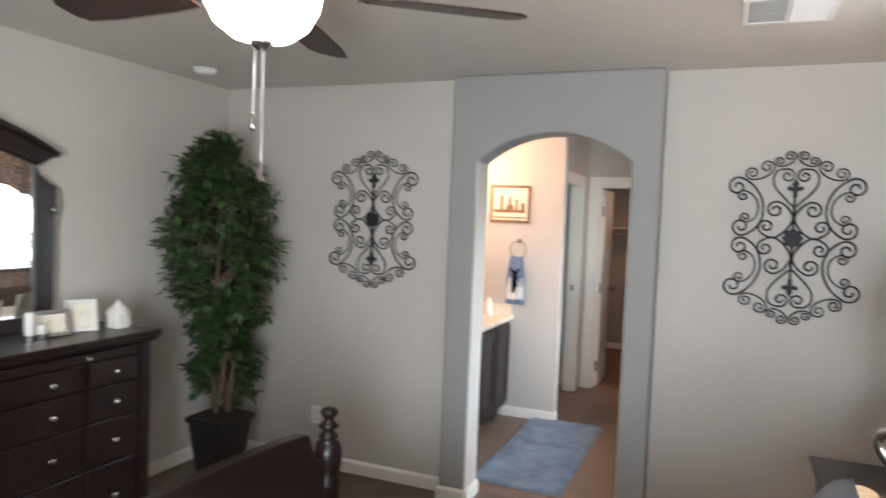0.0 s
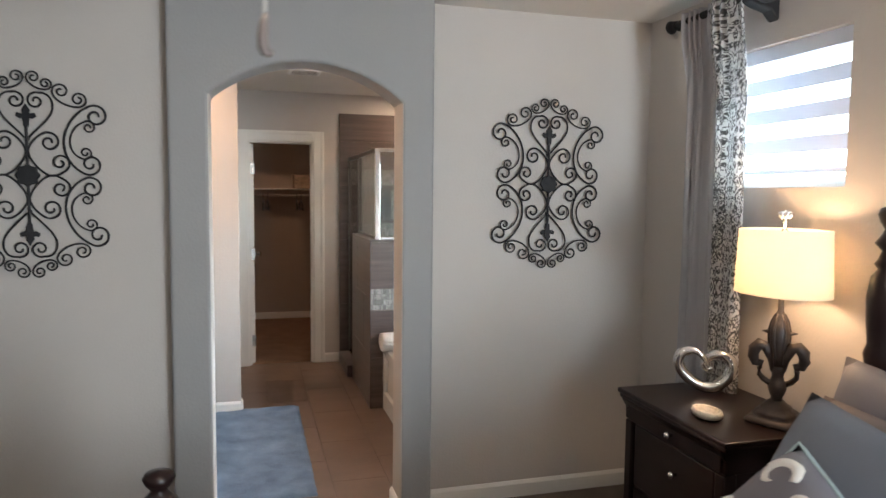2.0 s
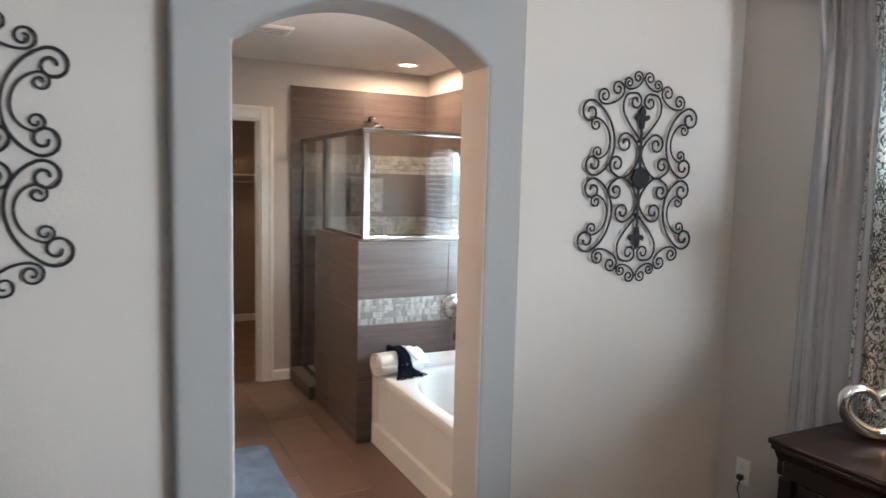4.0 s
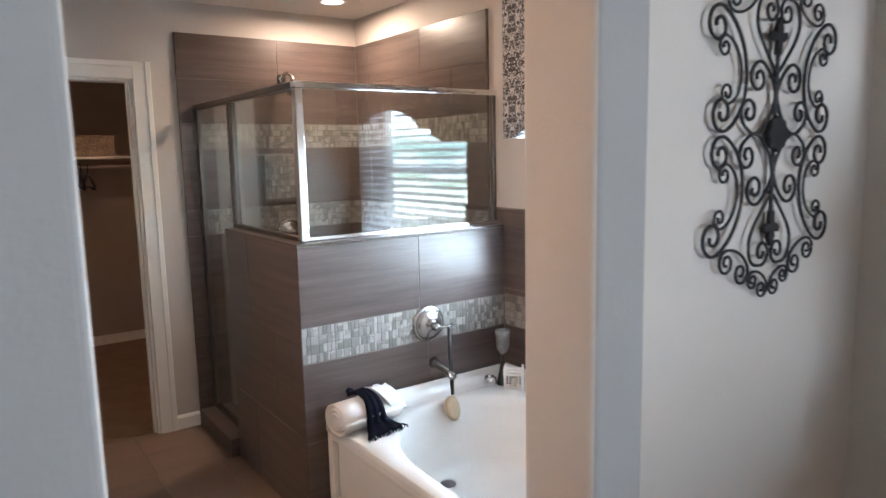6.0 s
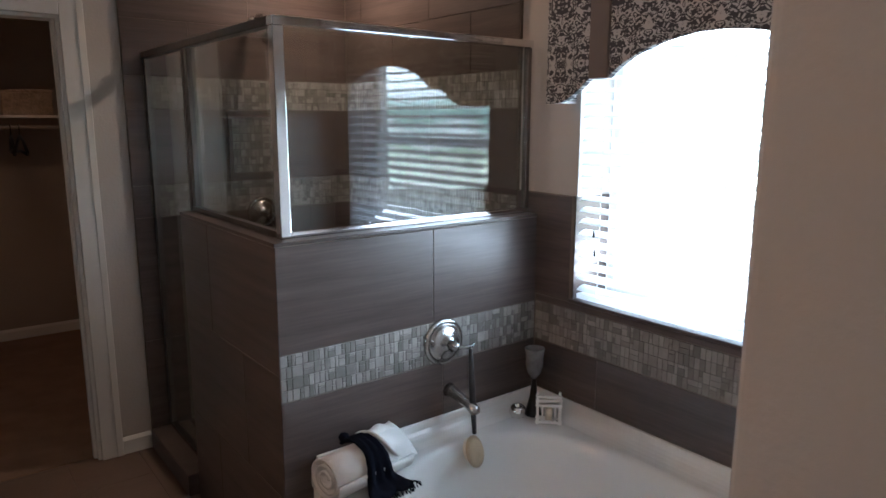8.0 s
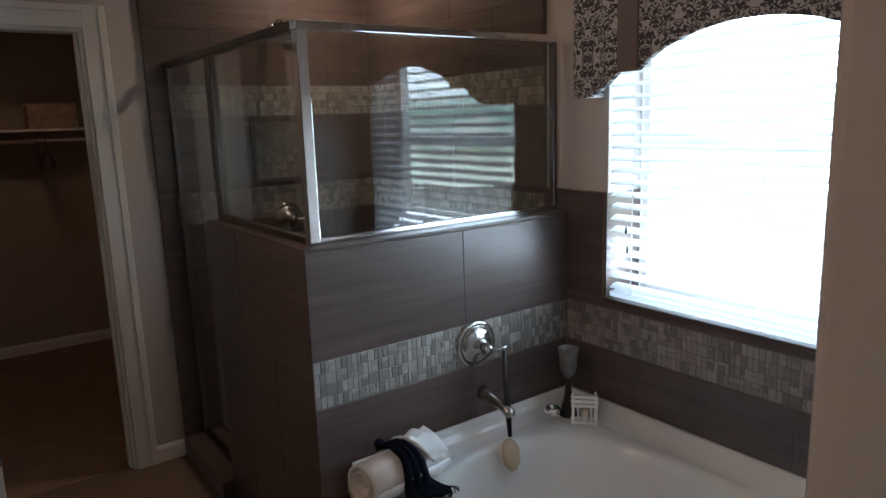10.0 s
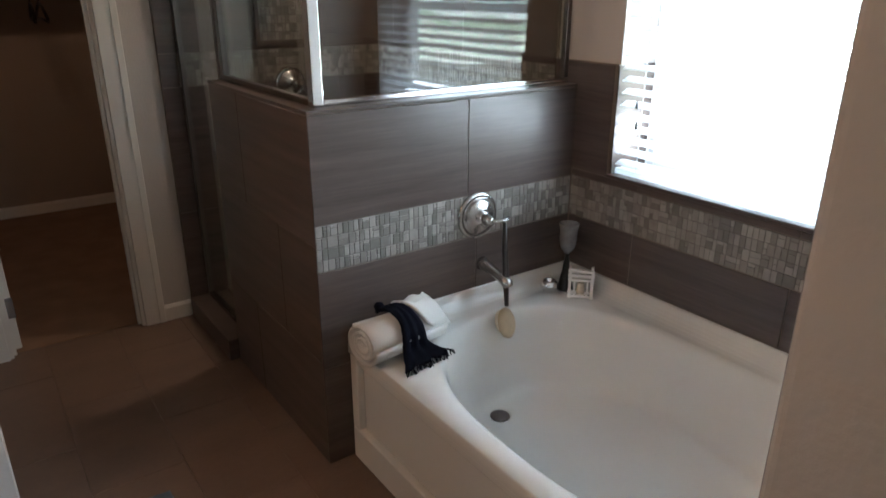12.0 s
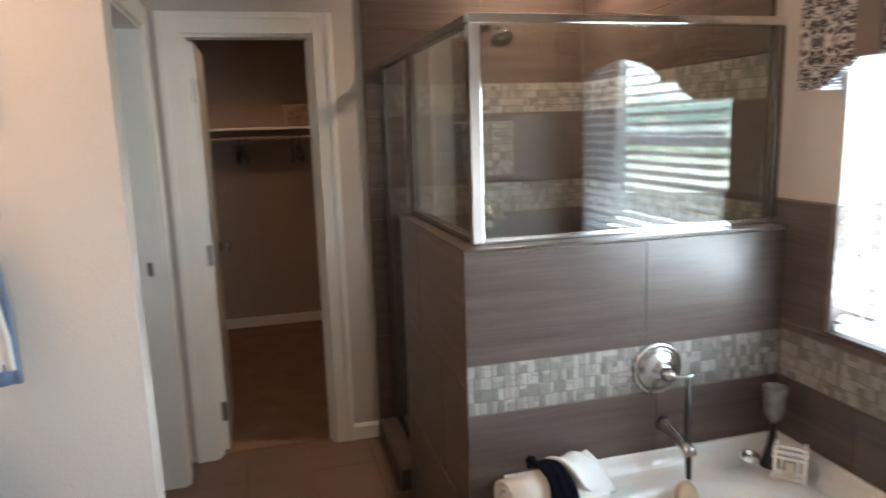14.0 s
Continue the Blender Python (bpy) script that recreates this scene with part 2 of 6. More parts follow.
def backdrop_material():
    """Far sky, tree line and pale ground, in glowing bands broken by noise."""
    m, n, l, p = tree("far_view")
    geo = n.new("ShaderNodeNewGeometry")
    sp = n.new("ShaderNodeSeparateXYZ")
    l.new(geo.outputs["Position"], sp.inputs[0])
    no = n.new("ShaderNodeTexNoise")
    no.inputs["Scale"].default_value, no.inputs["Detail"].default_value = 0.9, 8
    l.new(geo.outputs["Position"], no.inputs["Vector"])
    h = n.new("ShaderNodeMath")
    h.operation = "MULTIPLY_ADD"
    l.new(no.outputs["Fac"], h.inputs[0])
    h.inputs[1].default_value = 1.6
    l.new(sp.outputs[2], h.inputs[2])
    mr = n.new("ShaderNodeMapRange")
    mr.inputs["From Min"].default_value, mr.inputs["From Max"].default_value = -1.0, 7.0
    l.new(h.outputs[0], mr.inputs["Value"])
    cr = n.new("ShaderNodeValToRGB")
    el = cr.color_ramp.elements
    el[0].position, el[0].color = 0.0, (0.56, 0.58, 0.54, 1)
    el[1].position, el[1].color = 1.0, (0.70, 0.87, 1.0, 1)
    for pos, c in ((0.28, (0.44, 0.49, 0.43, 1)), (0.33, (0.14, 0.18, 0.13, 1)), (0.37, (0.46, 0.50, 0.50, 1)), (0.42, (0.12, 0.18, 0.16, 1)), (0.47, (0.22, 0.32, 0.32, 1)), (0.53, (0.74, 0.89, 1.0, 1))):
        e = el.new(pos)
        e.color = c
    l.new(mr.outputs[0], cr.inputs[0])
    # daylight on trees and ground is put in as emission, like the sky
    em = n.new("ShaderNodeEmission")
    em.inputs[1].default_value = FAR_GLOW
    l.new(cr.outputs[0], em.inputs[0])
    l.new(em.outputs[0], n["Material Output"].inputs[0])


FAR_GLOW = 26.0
backdrop_material()

# ---- shapes ----
def thing(name, at, label="", category="", group="", kind=""):
    ob = new(name)
    ob.location = at
    ob.empty_display_size = 0.05
    return tagged(ob, label, category, group, kind)


def root_of(ob):
    while ob.parent:
        ob = ob.parent
    return ob


def part(name, bm, material, parent=None, label="", smooth=False, bevel=0.0, segs=2):
    """Links a bmesh, given in world metres, as one mesh object under a thing or a part."""
    if parent is not None:
        bmesh.ops.translate(bm, verts=bm.verts, vec=-Vector(root_of(parent).location))
    bmesh.ops.recalc_face_normals(bm, faces=bm.faces)
    if smooth:
        for fc in bm.faces:
            fc.smooth = True
    me = bpy.data.meshes.new(name)
    bm.to_mesh(me)
    bm.free()
    for mat in (material if isinstance(material, (list, tuple)) else [material]):
        me.materials.append(MATS[mat])
    ob = new(name, me)
    if parent is not None:
        ob.parent = parent
    if bevel:
        mod = ob.modifiers.new("bevel", "BEVEL")
        mod.width, mod.segments, mod.limit_method, mod.angle_limit = bevel, segs, "ANGLE", radians(40)
    if label:
        ob["label"] = label
    return ob


def box(bm, x0, x1, y0, y1, z0, z1, mi=0):
    v = [bm.verts.new(c) for c in ((x0, y0, z0), (x1, y0, z0), (x1, y1, z0), (x0, y1, z0), (x0, y0, z1), (x1, y0, z1), (x1, y1, z1), (x0, y1, z1))]
    for q in ((3, 2, 1, 0), (4, 5, 6, 7), (0, 1, 5, 4), (1, 2, 6, 5), (2, 3, 7, 6), (3, 0, 4, 7)):
        bm.faces.new([v[i] for i in q]).material_index = mi
    return v


def boxed(*c):
    bm = bmesh.new()
    box(bm, *c)
    return bm


def lathe(bm, profile, at=(0, 0, 0), axis="z", seg=24, sx=1.0, sy=1.0):
    """Turns a profile of (radius, height) about an axis."""
    rings = []
    for r, h in profile:
        ring = []
        for i in range(seg):
            a = 2 * math.pi * i / seg
            u, v = r * math.cos(a) * sx, r * math.sin(a) * sy
            c = {"z": (u, v, h), "x": (h, u, v), "y": (u, h, v)}[axis]
            ring.append(bm.verts.new(Vector(c) + Vector(at)))
        rings.append(ring)
    for a, b in zip(rings, rings[1:]):
        for i in range(seg):
            bm.faces.new((a[i], a[(i + 1) % seg], b[(i + 1) % seg], b[i]))
    if profile[0][0] > 1e-4:
        bm.faces.new(rings[0][::-1])
    if profile[-1][0] > 1e-4:
        bm.faces.new(rings[-1])


def turned(profile, at=(0, 0, 0), axis="z", seg=24, sx=1.0, sy=1.0):
    bm = bmesh.new()
    lathe(bm, profile, at, axis, seg, sx, sy)
    bmesh.ops.remove_doubles(bm, verts=bm.verts, dist=1e-5)
    return bm


def tube(bm, pts, radius, seg=8, closed=False):
    """Sweeps a round section along points; radius: one number, or one for each point."""
    pts = [Vector(p) for p in pts]
    n = len(pts)
    up = Vector((0.13, 0.21, 0.97))
    rings = []
    for i, p in enumerate(pts):
        a, b = pts[(i - 1) % n if closed else max(i - 1, 0)], pts[(i + 1) % n if closed else min(i + 1, n - 1)]
        d = (b - a).normalized()
        s = d.cross(up)
        if s.length < 0.05:
            s = d.cross(Vector((1, 0, 0)))
        s.normalize()
        w = s.cross(d)
        r = radius if isinstance(radius, (int, float)) else radius[i]
        rings.append([bm.verts.new(p + r * (math.cos(2 * math.pi * k / seg) * s + math.sin(2 * math.pi * k / seg) * w)) for k in range(seg)])
    for i in range(n if closed else n - 1):
        a, b = rings[i], rings[(i + 1) % n]
        for k in range(seg):
            bm.faces.new((a[k], a[(k + 1) % seg], b[(k + 1) % seg], b[k]))
    if not closed:
        bm.faces.new(rings[0][::-1])
        bm.faces.new(rings[-1])


def swept(pts, radius, seg=8, closed=False):
    bm = bmesh.new()
    tube(bm, pts, radius, seg, closed)
    return bm


def prism(bm, outline, axis, lo, hi, mi=0):
    """Extrudes a closed outline of (u, v) along an axis: x takes (y, z), y takes (x, z), z takes (x, y)."""
    def at(u, v, w):
        return {"x": (w, u, v), "y": (u, w, v), "z": (u, v, w)}[axis]
    a = [bm.verts.new(at(u, v, lo)) for u, v in outline]
    b = [bm.verts.new(at(u, v, hi)) for u, v in outline]
    n = len(outline)
    bm.faces.new(a).material_index = mi
    bm.faces.new(b[::-1]).material_index = mi
    for i in range(n):
        bm.faces.new((a[i], a[(i + 1) % n], b[(i + 1) % n], b[i])).material_index = mi


def prismed(outline, axis, lo, hi):
    bm = bmesh.new()
    prism(bm, outline, axis, lo, hi)
    return bm


def structure(name, bm, material, label="", **kw):
    return tagged(part(name, bm, material, None, label, **kw), kind="structure")

# ---- large structure ----
CEIL = 2.49
BX0, BX1, BY0, BY1 = -2.36, 1.74, -1.4, 4.355
SHELL = 0.16
structure("floor_bedroom", boxed(BX0 - 0.2, BX1 + 0.2, BY0 - 0.2, 4.46, -0.12, 0.0), "carpet", "brown cut-pile bedroom carpet")
bath_floor = structure("floor_bathroom", boxed(-1.6, 1.9, 4.46, 7.53, -0.12, -0.006), "floor_grout", "brown tiled bathroom floor with grout joints")
structure("floor_closet", boxed(-1.2, 1.3, 7.53, 10.0, -0.12, 0.004), "closet_carpet", "tan carpet in the walk-in closet")
structure("ceiling_bedroom", boxed(BX0 - 0.2, BX1 + 0.2, BY0 - 0.2, 4.40, CEIL, CEIL + 0.15), "ceiling_paint")
structure("ceiling_bathroom", boxed(-1.6, 1.94, 4.40, 7.53, CEIL, CEIL + 0.15), "ceiling_paint")
structure("ceiling_closet", boxed(-1.6, 1.94, 7.53, 10.05, CEIL, CEIL + 0.15), "ceiling_paint")


def wall_x(name, x0, x1, y0, y1, holes, material="wall_paint", z1=CEIL):
    """A wall along y, between x0 and x1, with holes (y0, y1, z0, z1)."""
    bm = bmesh.new()
    ys = sorted({y0, y1, *[h[0] for h in holes], *[h[1] for h in holes]})
    for a, b in zip(ys, ys[1:]):
        zs = [(h[2], h[3]) for h in holes if h[0] <= a and b <= h[1]]
        if zs:
            if zs[0][0] > 0:
                box(bm, x0, x1, a, b, 0, zs[0][0])
            box(bm, x0, x1, a, b, zs[0][1], z1)
        else:
            box(bm, x0, x1, a, b, 0, z1)
    bmesh.ops.remove_doubles(bm, verts=bm.verts, dist=1e-5)
    return structure(name, bm, material)


def wall_y(name, y0, y1, x0, x1, holes, material="wall_paint", z1=CEIL):
    bm = bmesh.new()
    xs = sorted({x0, x1, *[h[0] for h in holes], *[h[1] for h in holes]})
    for a, b in zip(xs, xs[1:]):
        zs = [(h[2], h[3]) for h in holes if h[0] <= a and b <= h[1]]
        if zs:
            if zs[0][0] > 0:
                box(bm, a, b, y0, y1, 0, zs[0][0])
            box(bm, a, b, y0, y1, zs[0][1], z1)
        else:
            box(bm, a, b, y0, y1, 0, z1)
    return structure(name, bm, material)


BWIN = (3.085, 3.90, 1.62, 2.20)
TWIN = (4.60, 5.785, 0.932, 2.10)
DOOR = (-0.335, 0.25, 2.045)
wall_x("wall_west", BX0 - SHELL, BX0, BY0 - 0.1, 4.445, [])
wall_x("wall_east", BX1, BX1 + SHELL, BY0 - 0.1, 4.40, [BWIN])
wall_y("wall_south", BY0 - SHELL, BY0, BX0, BX1, [(0.72, 1.7, 0.4, 2.1)])
wall_x("wall_bath_east", 1.65, 1.90, 4.4455, 7.60, [TWIN])
wall_y("wall_bath_north", 7.48, 7.58, -1.6, 1.65, [(DOOR[0], DOOR[1], 0, DOOR[2])])
wall_x("wall_bath_west", -1.58, -1.42, 4.4455, 7.48, [])
wall_y("wall_vanity_end", 6.12, 6.24, -1.42, -0.39, [])
WC = (6.30, 7.25, 0, 2.045)
wall_x("wall_toilet_room", -0.57, -0.46, 6.2405, 7.48, [WC])
# closet walls: the house paint, darkened in colour for the dim light there
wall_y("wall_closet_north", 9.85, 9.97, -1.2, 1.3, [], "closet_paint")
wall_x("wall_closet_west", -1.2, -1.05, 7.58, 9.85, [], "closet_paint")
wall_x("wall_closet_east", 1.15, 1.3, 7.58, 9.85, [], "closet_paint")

# the wall with the arch: a plain layer, and an accent panel that stands proud of it
ARCH0, ARCH1, SPRING, APEX = -0.476, 0.375, 2.0, 2.158


def arch_curve(n=24):
    half, rise = (ARCH1 - ARCH0) / 2, APEX - SPRING
    rad = (half * half + rise * rise) / (2 * rise)
    cx, cz = (ARCH0 + ARCH1) / 2, APEX - rad
    a0 = math.asin(half / rad)
    return [(cx + rad * math.sin(a), cz + rad * math.cos(a)) for a in [(-a0 + 2 * a0 * i / n) for i in range(n + 1)]]


def arch_layer(name, x0, x1, y0, y1, material, label):
    outline = [(x0, 0.0), (ARCH0, 0.0), *arch_curve(), (ARCH1, 0.0), (x1, 0.0), (x1, CEIL), (x0, CEIL)]
    bm = bmesh.new()
    prism(bm, outline, "y", y0, y1)
    for fc in bm.faces:
        fc.normal_update()
        if abs(fc.normal.x) > 0.95 and ARCH0 - 0.01 < fc.calc_center_median().x < ARCH1 + 0.01:
            fc.material_index = 1
    return structure(name, bm, [material, "wall_paint"], label, bevel=0.018, segs=4)


FRONT = 4.238
wall_y("wall_north_left", 4.355, 4.445, BX0, -0.645, [])
wall_y("wall_north_right", 4.355, 4.445, 0.528, BX1, [])
arch_layer("wall_accent_panel", -0.645, 0.528, FRONT, 4.446, "accent_paint", "blue-grey accent panel round the arched doorway")


def skirting(name, pts, h=0.085, d=0.014):
    """A baseboard along a line of floor points; its body lies to the left of the line."""
    bm = bmesh.new()
    for (xa, ya), (xb, yb) in zip(pts, pts[1:]):
        L = math.hypot(xb - xa, yb - ya)
        ux, uy = (xb - xa) / L, (yb - ya) / L
        nx, ny = -uy * d, ux * d
        prof = [(0, 0), (1, 0), (1, 0.8), (0.55, 0.93), (0.3, 1.0), (0, 1.0)]
        ends = []
        for px, py, e in ((xa, ya, -1), (xb, yb, 1)):
            ends.append([bm.verts.new((px + nx * q, py + ny * q, h * z)) for q, z in prof])
        a, b = ends
        n = len(prof)
        for i in range(n):
            bm.faces.new((a[i], a[(i + 1) % n], b[(i + 1) % n], b[i]))
        bm.faces.new(a[::-1])
        bm.faces.new(b)
    return structure(name, bm, "white_trim", "white painted baseboard")


skirting("baseboard_west", [(BX0, 4.355), (BX0, BY0)])
skirting("baseboard_north_left", [(-0.645, 4.355), (BX0, 4.355)])
skirting("baseboard_north_right", [(BX1, 4.355), (0.528, 4.355)])
skirting("baseboard_accent_left", [(ARCH0, 4.445), (ARCH0, FRONT), (-0.645, FRONT), (-0.645, 4.355)])
skirting("baseboard_accent_right", [(0.528, 4.355), (0.528, FRONT), (ARCH1, FRONT), (ARCH1, 4.445)])
skirting("baseboard_east", [(BX1, BY0), (BX1, 4.355)])
skirting("baseboard_vanity_end", [(-0.39, 6.20), (-0.39, 6.12), (-0.85, 6.12)])
skirting("baseboard_closet_side", [(0.478, 7.48), (0.345, 7.48)])
skirting("baseboard_closet_north", [(1.15, 9.85), (-1.05, 9.85)])
skirting("baseboard_closet_west", [(-1.05, 9.85), (-1.05, 7.58)])
skirting("baseboard_closet_east", [(1.15, 7.58), (1.15, 9.85)])

# ---- door openings ----


def casing_y(name, x0, x1, top, y, w=0.095):
    """Casing and jamb lining of the closet door, on a wall along x."""
    root = thing(name, ((x0 + x1) / 2, y, 0), "white painted door casing with a stepped profile", "door casing", kind="structure")
    for nm, (a, b, c, d) in {"casing_left": (x0 - w, x0, 0, top + w), "casing_right": (x1, x1 + w, 0, top + w), "casing_head": (x0, x1, top, top + w)}.items():
        bm = boxed(a, b, y - 0.018, y, c, d)
        if nm == "casing_head":
            box(bm, a, b, y - 0.024, y - 0.018, d - 0.03, d)
        else:
            out = (a, a + 0.03) if nm == "casing_left" else (b - 0.03, b)
            box(bm, *out, y - 0.024, y - 0.018, c, d)
        part(nm, bm, "white_trim", root, bevel=0.004)
    bm = bmesh.new()
    box(bm, x0, x0 + 0.015, y, y + 0.10, 0, top)
    box(bm, x1 - 0.015, x1, y, y + 0.10, 0, top)
    box(bm, x0 + 0.015, x1 - 0.015, y, y + 0.10, top - 0.015, top)
    box(bm, x0 + 0.015, x0 + 0.028, y + 0.03, y + 0.06, 0, top - 0.015)
    box(bm, x1 - 0.028, x1 - 0.015, y + 0.03, y + 0.06, 0, top - 0.015)
    part("jamb", bm, "white_trim", root)
    return root


casing_y("door_casing_closet", DOOR[0], DOOR[1], DOOR[2], 7.48)

root = thing("door_casing_toilet_room", (-0.46, 6.8, 0), "white painted door casing of the toilet room", "door casing", kind="structure")
for nm, (a, b, c, d) in {"casing_left": (WC[0] - 0.058, WC[0], 0, 2.13), "casing_right": (WC[1], WC[1] + 0.085, 0, 2.13), "casing_head": (WC[0], WC[1], 2.045, 2.13)}.items():
    part(nm, boxed(-0.46, -0.442, a, b, c, d), "white_trim", root, bevel=0.005)
bm = bmesh.new()
box(bm, -0.57, -0.46, WC[0], WC[0] + 0.015, 0, 2.045)
box(bm, -0.57, -0.46, WC[1] - 0.015, WC[1], 0, 2.045)
box(bm, -0.57, -0.46, WC[0] + 0.015, WC[1] - 0.015, 2.03, 2.045)
part("jamb", bm, "white_trim", root)
part("strike_plate", boxed(-0.53, -0.505, WC[1] - 0.018, WC[1] - 0.0145, 1.0, 1.06), "nickel", root, "brushed nickel strike plate")

door = thing("door_closet", (-0.28, 7.53, 0), "white panelled door standing open into the closet", "door")
part("leaf", boxed(-0.3175, -0.281, 7.545, 8.10, 0.012, 2.02), "white_trim", door, bevel=0.003)
for z in (0.22, 1.02, 1.80):
    part("hinge", boxed(-0.3065, -0.276, 7.5405, 7.5445, z - 0.05, z + 0.05), "nickel", door, "brushed nickel hinge")
for sgn, x in ((1, -0.28), (-1, -0.315)):
    bm = turned([(0.028, 0), (0.028, 0.006), (0.011, 0.01), (0.011, 0.03), (0.024, 0.036), (0.029, 0.05), (0.022, 0.062), (0.0, 0.066)], (0, 0, 0), "x", 16)
    bmesh.ops.scale(bm, verts=bm.verts, vec=(sgn, 1, 1))
    bmesh.ops.translate(bm, verts=bm.verts, vec=(x, 8.04, 0.98))
    part("knob", bm, "nickel", door, "brushed nickel knob", smooth=True)

# ---- outside ----
structure("ground", boxed(-400, 400, -400, 400, -0.4, -0.15), "yard", "pale gravel ground outside the house")
bm = bmesh.new()
for i in range(24):
    a, b = radians(-75 + 150 * i / 24), radians(-75 + 150 * (i + 1) / 24)
    q = [(2 + 14 * math.cos(t), 5 + 14 * math.sin(t), z) for t, z in ((a, -0.15), (b, -0.15), (b, 32), (a, 32))]
    bm.faces.new([bm.verts.new(c) for c in q])
structure("backdrop", bm, "far_view", "glowing backdrop of bright hazy sky over a far tree line")


def sash(name, x0, x1, y0, y1, z0, z1, label, mid=None):
    """A window in a wall along y: vinyl frame, panes and sill."""
    w = thing(name, ((x0 + x1) / 2, (y0 + y1) / 2, z0), label, "window", kind="structure")
    t = 0.045
    bm = bmesh.new()
    box(bm, x0, x1, y0, y0 + t, z0, z1)
    box(bm, x0, x1, y1 - t, y1, z0, z1)
    box(bm, x0, x1, y0 + t, y1 - t, z0, z0 + t)
    box(bm, x0, x1, y0 + t, y1 - t, z1 - t, z1)
    if mid:
        box(bm, x0 + 0.01, x1 - 0.01, y0 + t, y1 - t, mid - 0.02, mid + 0.02)
    part("window_frame", bm, "plastic_white", w, bevel=0.004)
    for a, b in ([(z0 + t, mid - 0.02), (mid + 0.02, z1 - t)] if mid else [(z0 + t, z1 - t)]):
        ob = part("pane", boxed((x0 + x1) / 2 - 0.002, (x0 + x1) / 2 + 0.002, y0 + t, y1 - t, a, b), "clear_glass", w)
        ob.visible_shadow = False
    return w


sash("window_bedroom", 1.83, 1.885, *BWIN, "small high bedroom window with a white frame")
sash("window_bath", 1.83, 1.885, *TWIN, "large bathroom window with a white frame", 1.5)
w = thing("window_south", (1.21, BY0 - 0.1, 0.4), "tall bedroom window with a white frame", "window", kind="structure")
bm = bmesh.new()
for a, b, c, d in ((0.72, 0.77, 0.4, 2.1), (1.65, 1.7, 0.4, 2.1), (0.77, 1.65, 0.4, 0.45), (0.77, 1.65, 2.05, 2.1), (0.77, 1.65, 1.22, 1.28)):
    box(bm, a, b, BY0 - 0.13, BY0 - 0.07, c, d)
part("window_frame", bm, "plastic_white", w)

# ---- bedroom ----


def spiral(c, r, a, s, inward, turns=1.35, n=26):
    pts = []
    for i in range(n + 1):
        k = i / n
        rad, ang = r * (1 - 0.78 * k), radians(a) + (s if inward else -s) * k * turns * 2 * math.pi
        pts.append((c[0] + rad * math.cos(ang), c[1] + rad * math.sin(ang)))
    return pts


def hermite(p, tp, q, tq, n=16):
    out = []
    for i in range(1, n):
        t = i / n
        a, b, c, d = 2 * t**3 - 3 * t**2 + 1, t**3 - 2 * t**2 + t, -2 * t**3 + 3 * t**2, t**3 - t**2
        out.append((a * p[0] + b * tp[0] + c * q[0] + d * tq[0], a * p[1] + b * tp[1] + c * q[1] + d * tq[1]))
    return out


def c_scroll(c1, r1, a1, c2, r2, a2, k):
    """Two spirals, both turned to the left, joined by a bowed bar."""
    s1 = spiral(c1, r1, a1, 1, False)[::-1]
    s2 = spiral(c2, r2, a2, 1, True)
    t1 = (-math.sin(radians(a1)) * k, math.cos(radians(a1)) * k)
    t2 = (-math.sin(radians(a2)) * k, math.cos(radians(a2)) * k)
    return s1 + hermite(s1[-1], t1, s2[0], t2) + s2


